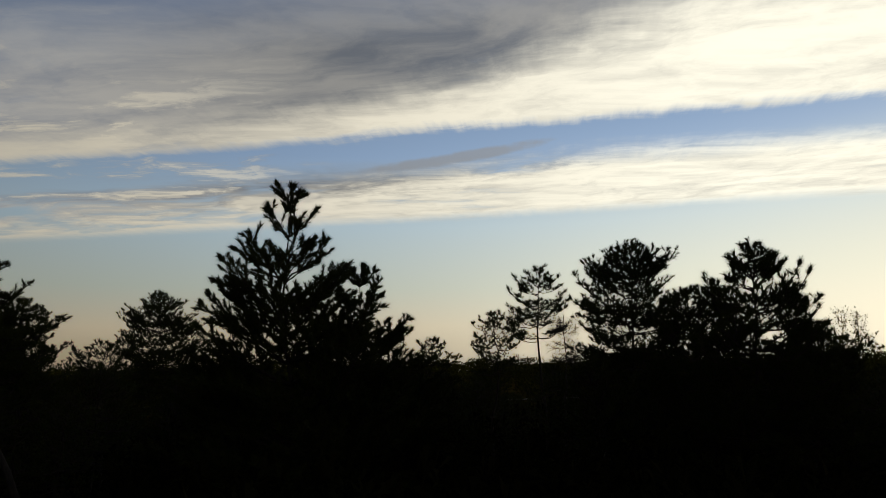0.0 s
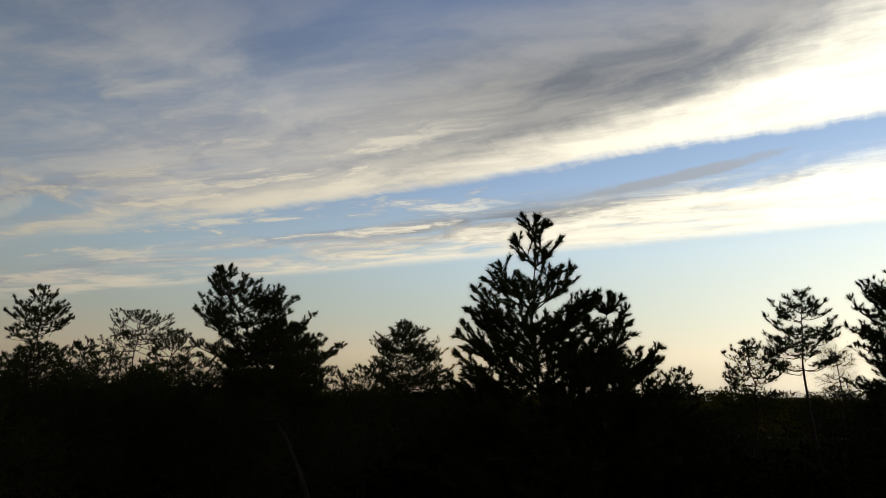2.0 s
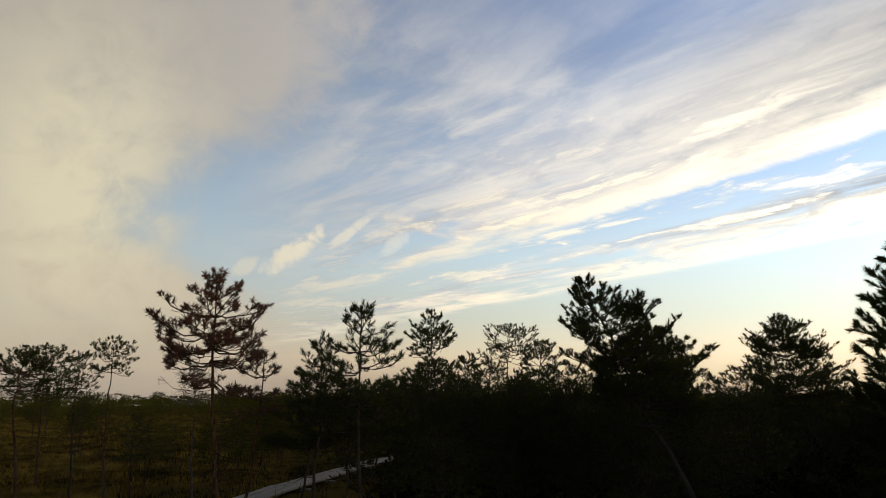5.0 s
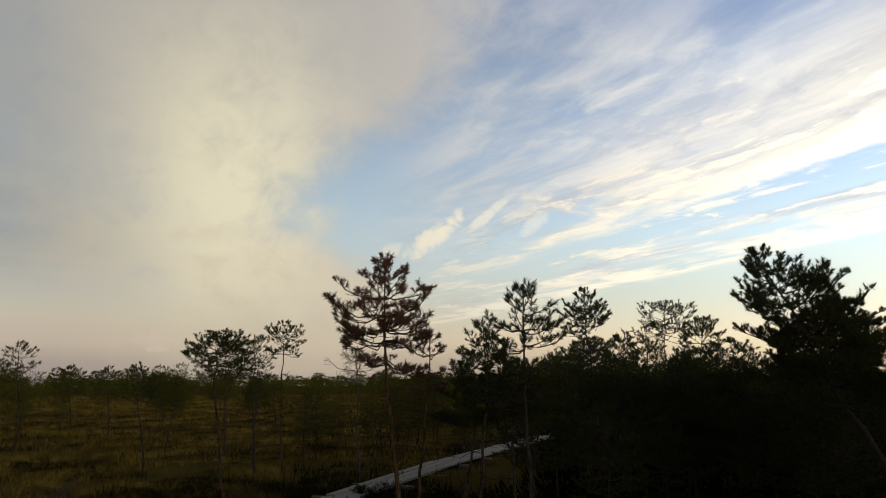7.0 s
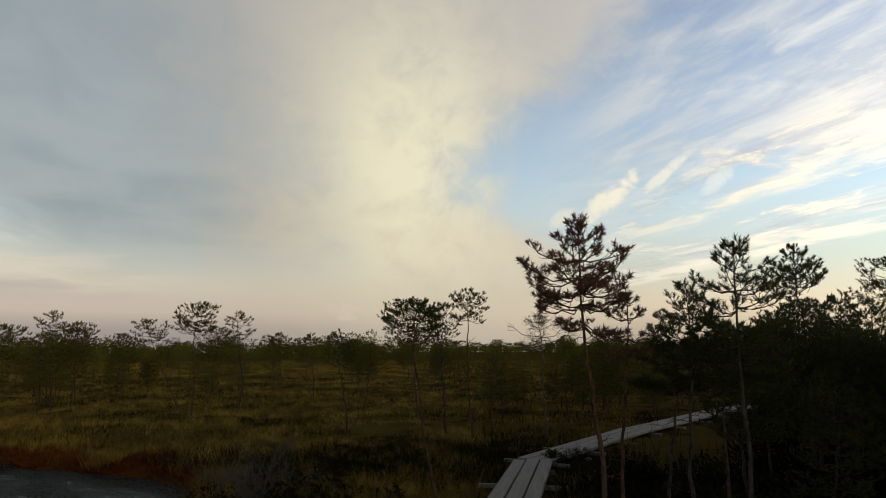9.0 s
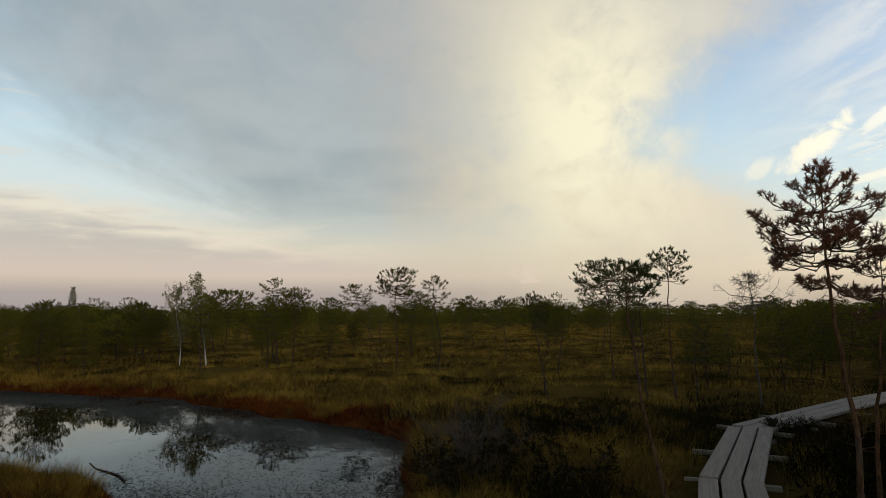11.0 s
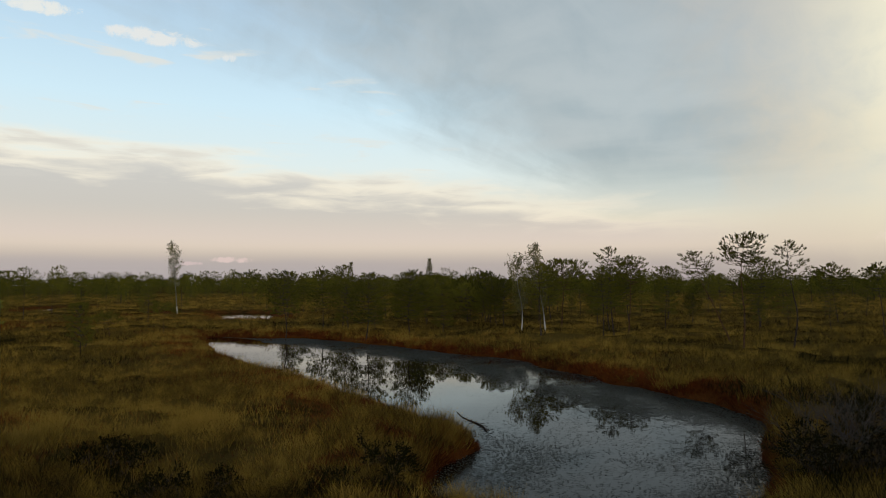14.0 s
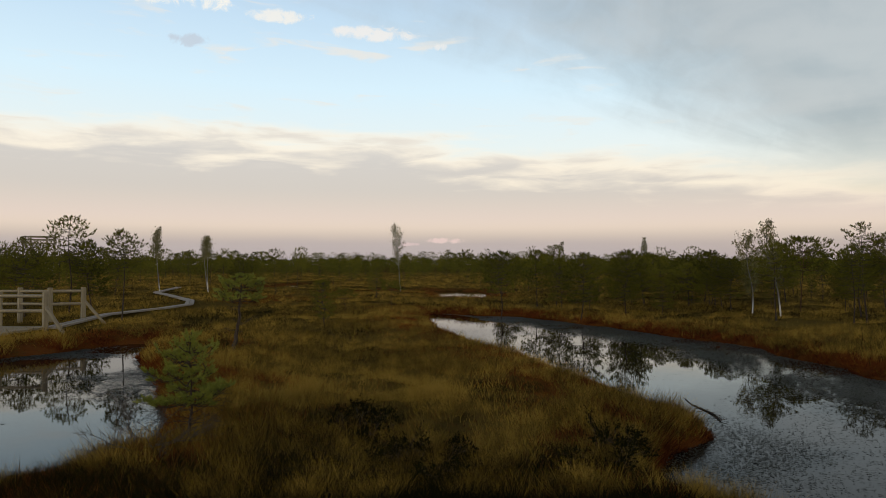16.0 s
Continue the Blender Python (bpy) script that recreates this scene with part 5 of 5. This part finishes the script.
def blades(name, count, turn0, turn1, d0, d1, h0, h1, mat, label, keep, seed, width=0.0011, lean=0.35, base_w=0.003):
    r = np.random.default_rng(seed)
    d = d0 * (d1 / d0) ** r.random(count)
    turn = np.radians(r.uniform(turn0, turn1, count))
    x, y = -0.6 - d * np.sin(turn), -0.6 + d * np.cos(turn)
    s = shore(x, y)
    ok = keep(x, y, s, r) & (deck_gap(x, y) > 0.42)
    x, y, d, s = x[ok], y[ok], d[ok], s[ok]
    n = len(x)
    z = ground_z(x, y) - 0.02
    tall = (h0 + (h1 - h0) * r.random(n)) * (0.35 + 0.7 * fbm(x * 0.7, y * 0.7, 3, 41) + 0.7 * fbm(x * 3.6, y * 3.6, 2, 63))
    a, b = r.random(n) * 6.283, r.random(n) * 6.283
    w = (base_w + width * d) * (0.6 + 0.8 * r.random(n))
    ln = tall * lean * (0.3 + r.random(n))
    P = np.stack([x, y, z], -1)
    side = np.stack([np.cos(a), np.sin(a), np.zeros(n)], -1) * (w / 2)[:, None]
    out = np.stack([np.cos(b), np.sin(b), np.zeros(n)], -1)
    tip = P + out * ln[:, None] + np.stack([np.zeros(n), np.zeros(n), tall], -1)
    V = np.stack([P - side, P + side, tip], 1).reshape(-1, 3)
    me = mesh_np(name, V, np.arange(len(V)).reshape(-1, 3), mat)
    return tagged(new(name, me), label, "grass" if mat != SHADED_HEATH else "heather", kind="stuff")


def meadow(x, y, s, r):
    c = fbm(x * 0.9, y * 0.9, 3, 61)
    turn = np.degrees(np.arctan2(-(x + 0.6), y + 0.6)) % 360
    c = c - 0.2 * np.clip((76 - turn) / 24, 0, 1)
    tuft = np.clip((fbm(x * 3.6, y * 3.6, 2, 63) - 0.36) * 5, 0.10, 1)
    c = c - 0.12 * np.clip((7.5 - np.hypot(x + 0.6, y + 0.6)) / 2.5, 0, 1)
    return (s > 0.12) & (r.random(len(x)) < np.clip((c - 0.36) * 5, 0.04, 1) * tuft * np.clip(s / 0.8, 0.15, 1))


def rusty(x, y, s, r):
    return (s > -0.03) & (r.random(len(x)) < np.exp(-np.maximum(s, 0) / 0.7) * np.clip((fbm(x * 0.6, y * 0.6, 3, 71) - 0.25) * 3, 0.15, 1))


def edge(x, y, s, r):
    return (s > -0.06) & (r.random(len(x)) < np.exp(-np.maximum(s - 0.1, 0) / 0.35) * np.clip((fbm(x * 1.7, y * 1.7, 3, 73) - 0.30) * 4, 0.1, 1))


def tufted(x, y, s, r):
    return (s > 0.02) & (r.random(len(x)) < np.exp(-np.maximum(s, 0) / 0.8) * np.clip((fbm(x * 2.4, y * 2.4, 2, 77) - 0.46) * 6, 0, 1))


def heathy(x, y, s, r):
    return (s > 0.1) & (fbm(x * 0.45, y * 0.45, 3, 81) > 0.52) & (np.hypot(x + 7.8, y + 6.6) > 4.6)


blades("grass", 2000000, 54, 178, 5.0, 110, 0.06, 0.19, GRASS, "tall olive brown sedge and cottongrass covering the bog", meadow, 1, width=0.00034, lean=0.85, base_w=0.0012)
blades("shore_sedge", 2400000, 62, 178, 5.0, 40, 0.03, 0.12, RED_GRASS, "rust red sedge and moss along the pool banks", rusty, 2, width=0.0006, lean=0.9, base_w=0.002)
blades("bank_moss", 4200000, 62, 178, 5.0, 34, 0.03, 0.08, MOSS, "dark red bog moss in cushions on the pool edge", edge, 5, width=0.0010, lean=1.3, base_w=0.004)
blades("bank_sedge", 1500000, 62, 178, 5.0, 34, 0.10, 0.24, GRASS, "tufts of olive sedge overhanging the pool edge", tufted, 9, width=0.0005, lean=0.8, base_w=0.002)
blades("heather", 220000, 40, 178, 5.0, 45, 0.06, 0.20, SHADED_HEATH, "dark heather in patches among the sedge", heathy, 3, width=0.0006, lean=0.8, base_w=0.003)
# bog grass given the heather colour, so shade under the pines is painted
blades("dark_grass", 60000, -45, 66, 4.0, 40, 0.12, 0.30, SHADED_HEATH, "bog grass under the pines, coloured as in shade", meadow, 4)
# real heather, thickened here so its dark colour also paints the pines' shade
blades("heather", 80000, 52, 106, 4.2, 12, 0.10, 0.28, SHADED_HEATH, "heather and bog rosemary beside the boardwalk, coloured as in pine shade", lambda x, y, s, r: (s > 0.15) & (fbm(x * 0.6, y * 0.6, 3, 85) > 0.41), 6, width=0.0007, lean=0.8, base_w=0.003)
blades("heather", 210000, 92, 172, 4.2, 8.0, 0.05, 0.15, SHADED_HEATH, "low dark heath and moss in front of the pools", lambda x, y, s, r: (s > 0.15) & (r.random(len(x)) < np.clip((8.2 - np.hypot(x + 0.6, y + 0.6)) / 2.2, 0, 1) * np.clip((fbm(x * 0.9, y * 0.9, 3, 87) - 0.34) * 6, 0, 1)), 7, width=0.0006, lean=0.9, base_w=0.003)



def thicket(count, turn0, turn1, d0, d1, h0, h1, seed, label):
    """Low dense growth of dwarf pine and shrubs, joined."""
    r = np.random.default_rng(seed)
    tp = shoot(6, 0.12, 0.10, 0.034, r)
    tris = []
    for _ in range(count):
        d, turn = d0 * (d1 / d0) ** r.random(), r.uniform(turn0, turn1)
        x, y = polar(turn, d)
        if near_path(x, y) or shore(np.array([x]), np.array([y]))[0] < 0.4:
            continue
        h, w = r.uniform(h0, h1), r.uniform(0.25, 0.6)
        k = int(10 + 14 * h)
        q = r.random(k) ** 0.7
        a = r.random(k) * 6.283
        rad = w * np.sqrt(r.random(k)) * np.sqrt(1.05 - q * q * 0.95)
        z = float(ground_z(np.array([x]), np.array([y]))[0])
        at = np.stack([x + rad * np.cos(a), y + rad * np.sin(a), z + q * h - 0.12], -1)
        tris.append(spread(tp, at, np.stack([np.cos(a) * 0.6, np.sin(a) * 0.6, 0.4 + r.random(k)], -1), (0.8 + 0.6 * r.random(k)) * (0.8 + d * 0.03), r))
    V = np.concatenate(tris)
    me = mesh_np("thicket", V, np.arange(len(V)).reshape(-1, 3), SHADED_HEATH)
    tagged(new("thicket", me), label, "shrubs", kind="stuff")


# the scrub carries the shade of the pines in its near-black colour
thicket(760, -50, 14, 3.6, 26, 0.35, 1.25, 8, "thicket of dwarf pine and heather under the pines, coloured as in shade")
thicket(260, 46, 66, 4.2, 10, 0.12, 0.32, 9, "dark low shrubs beside the boardwalk")
thicket(240, -52, 14, 3.3, 7, 0.7, 1.35, 12, "dwarf pine scrub close to the boardwalk, coloured as in shade")
thicket(420, 14, 46, 3.4, 22, 0.15, 0.60, 13, "low dark heather between slim pines")


# ---- things on the water ----
def floating_leaves():
    r = np.random.default_rng(5)
    n = 1700000
    x, y = r.uniform(-21, -0.5, n), r.uniform(-18, 0.5, n)
    s = shore(x, y)
    veg = fbm(x * 0.5, y * 0.5, 4, 91) * 0.65 + 0.35 * fbm((x * 0.83 - y * 0.55) * 0.6, (x * 0.55 + y * 0.83) * 2.2, 3, 93)
    strip = np.exp(-((-s) / 0.9))                                   # weed along the banks
    far_bank = (x + 12.5) * 0.86 + (y + 5.0) * -0.50 + 2.2 * (fbm(x * 0.7, y * 0.7, 3, 97) - 0.5) < -0.2           # the bank away from the boards
    east_end = np.clip((y + 4.2 + 0.8 * (fbm(x * 0.8, y * 0.8, 3, 95) - 0.5)) / 1.4, 0, 1)
    dens = np.clip(np.where(far_bank, 0.62 * np.clip((s + 2.3) / 0.8, 0, 1) * np.clip((veg - 0.28) * 4, 0.3, 1), 0.10 * strip * (veg > 0.5)) + 0.62 * east_end * np.clip((veg - 0.34) * 5, 0.12, 1) + 2.2 * np.clip(veg - 0.66, 0, 1), 0, 1)
    near_pool = (x > -6.6) & (y < -6.0)
    dens = np.where(near_pool, np.clip(0.8 * np.clip((veg - 0.5 + 0.35 * np.exp(s / 0.6)) * 4 - 0.5, 0, 1), 0, 0.8), dens)
    ok = (s < -0.05) & (r.random(n) < dens * 0.95)
    x, y = x[ok], y[ok]
    k = len(x)
    d = np.hypot(x + 0.6, y + 0.6)
    w = (0.006 + 0.0008 * d) * (0.5 + r.random(k))
    a = r.random(k) * 6.283
    c = np.stack([x, y, 0.004 + 0.006 * r.random(k)], -1)
    V = []
    for q, e in ((0, 1.0), (2.1, 0.8), (4.0, 0.9)):
        V.append(c + np.stack([np.cos(a + q) * w * e, np.sin(a + q) * w * e, (r.random(k) - 0.4) * w * 0.22], -1))
    V = np.stack(V, 1).reshape(-1, 3)
    me = mesh_np("floating_leaves", V, np.arange(len(V)).reshape(-1, 3), LEAF_FLOAT)
    tagged(new("floating_leaves", me), "small dark leaves of pondweed floating in drifts on the pool", "pondweed", kind="stuff")


floating_leaves()


def sunken_branch():
    top = tagged(new("dead_branch"), "bare dead pine branch with stubs lying in the pool", "branch")
    a, b = Vector((-9.95, -4.5, -0.012)), Vector((-8.9, -3.66, 0.012))
    pts = bezier([a, a.lerp(b, 0.3) + Vector((0.03, -0.02, 0.0)), a.lerp(b, 0.7) + Vector((-0.02, 0.03, 0.004)), b], 12)
    V, F = tube(pts, np.linspace(0.018, 0.008, 12), 7)
    child("stem", mesh_np("stem", V, F, BARK, True), top)
    r = random.Random(3)
    for i in range(3, 12):
        p = pts[i]
        for sgn in (-1, 1):
            d = Vector((0.62 * sgn + r.gauss(0, 0.2), -0.78 * sgn + r.gauss(0, 0.2), r.uniform(-0.1, 0.35)))
            V, F = tube([p, p + d * r.uniform(0.02, 0.075)], [0.006, 0.003], 5)
            child("stub", mesh_np("stub", V, F, BARK, True), top)


sunken_branch()


def twiggy_shrub(x, y, h, w, seed, label, leaves=0, stems=9):
    """A low many-stemmed shrub of bare twigs."""
    r = random.Random(seed)
    z = float(ground_z(np.array([x]), np.array([y]))[0]) - 0.03
    top = tagged(new("dwarf_shrub"), label, "shrub")
    top.location = (x, y, z)
    vs, fs, off, tips = [], [], 0, []

    def grow(p, d, L, rad, level):
        nonlocal off
        q = p + d * L * 0.5 + Vector((r.gauss(0, 0.05), r.gauss(0, 0.05), r.gauss(0, 0.03))) * L
        e = p + d * L + Vector((0, 0, -0.04 * L))
        V, F = tube([p, q, e], [rad, rad * 0.8, rad * 0.55], 4)
        vs.append(V), fs.append(F + off)
        off += len(V)
        if level:
            for _ in range(4):
                nd = (d + Vector((r.gauss(0, 0.55), r.gauss(0, 0.55), r.gauss(0.1, 0.35)))).normalized()
                grow(p.lerp(e, r.uniform(0.35, 1.0)), nd, L * r.uniform(0.45, 0.75), rad * 0.55, level - 1)
        else:
            tips.append((e, d))
    for i in range(stems):
        a = r.random() * 6.28
        d = Vector((math.cos(a) * w, math.sin(a) * w, h * r.uniform(0.6, 1.1)))
        grow(Vector((math.cos(a) * 0.05, math.sin(a) * 0.05, 0)), d.normalized(), d.length * 0.6, 0.006, 3)
    tagged(child("branchwork", mesh_np("branchwork", np.concatenate(vs), np.concatenate(fs), BARK if leaves else BARK_GREY), top), kind="stuff")
    if leaves:
        rr = np.random.default_rng(seed)
        at = np.array([tuple(t[0]) for t in tips])
        lv = spread(shoot(leaves, 0.05, 0.03, 0.01, rr), at, np.array([tuple(t[1]) for t in tips]), 0.8 + 0.5 * rr.random(len(at)), rr)
        child("foliage", mesh_np("foliage", lv, np.arange(len(lv)).reshape(-1, 3), SHADED_HEATH), top)


twiggy_shrub(-7.55, 0.05, 0.75, 0.55, 1, "bare brown twiggy bog shrub at the pool edge")
twiggy_shrub(-7.1, 0.05, 0.45, 0.4, 2, "low bare twiggy shrub at the pool edge", 5)
twiggy_shrub(-8.3, 0.5, 0.6, 0.5, 3, "leafless grey shrub in bog sedge")
twiggy_shrub(-3.3, -6.75, 0.35, 0.6, 4, "tangle of pale dead twigs beside the pool")
twiggy_shrub(-9.75, 4.9, 0.30, 0.20, 6, "small leafy shrub leaning over the boardwalk", 6)
for i, (x, y, h, w) in enumerate(((-8.35, 0.75, 0.42, 0.6), (-7.3, 1.0, 0.3, 0.6), (-9.3, 0.9, 0.38, 0.6), (-9.6, 2.0, 0.3, 0.5))):
    twiggy_shrub(x, y, h, w, 20 + i, "low dark bog shrub with small leaves near the pool end", 9, 5)
for i, (x, y, h, w) in enumerate(((-4.6, -4.6, 0.18, 0.35), (-5.6, -3.6, 0.2, 0.4), (-5.2, -6.0, 0.18, 0.35))):
    twiggy_shrub(x, y, h, w, 40 + i, "low dark heath shrub in rusty moss", 9, 5)
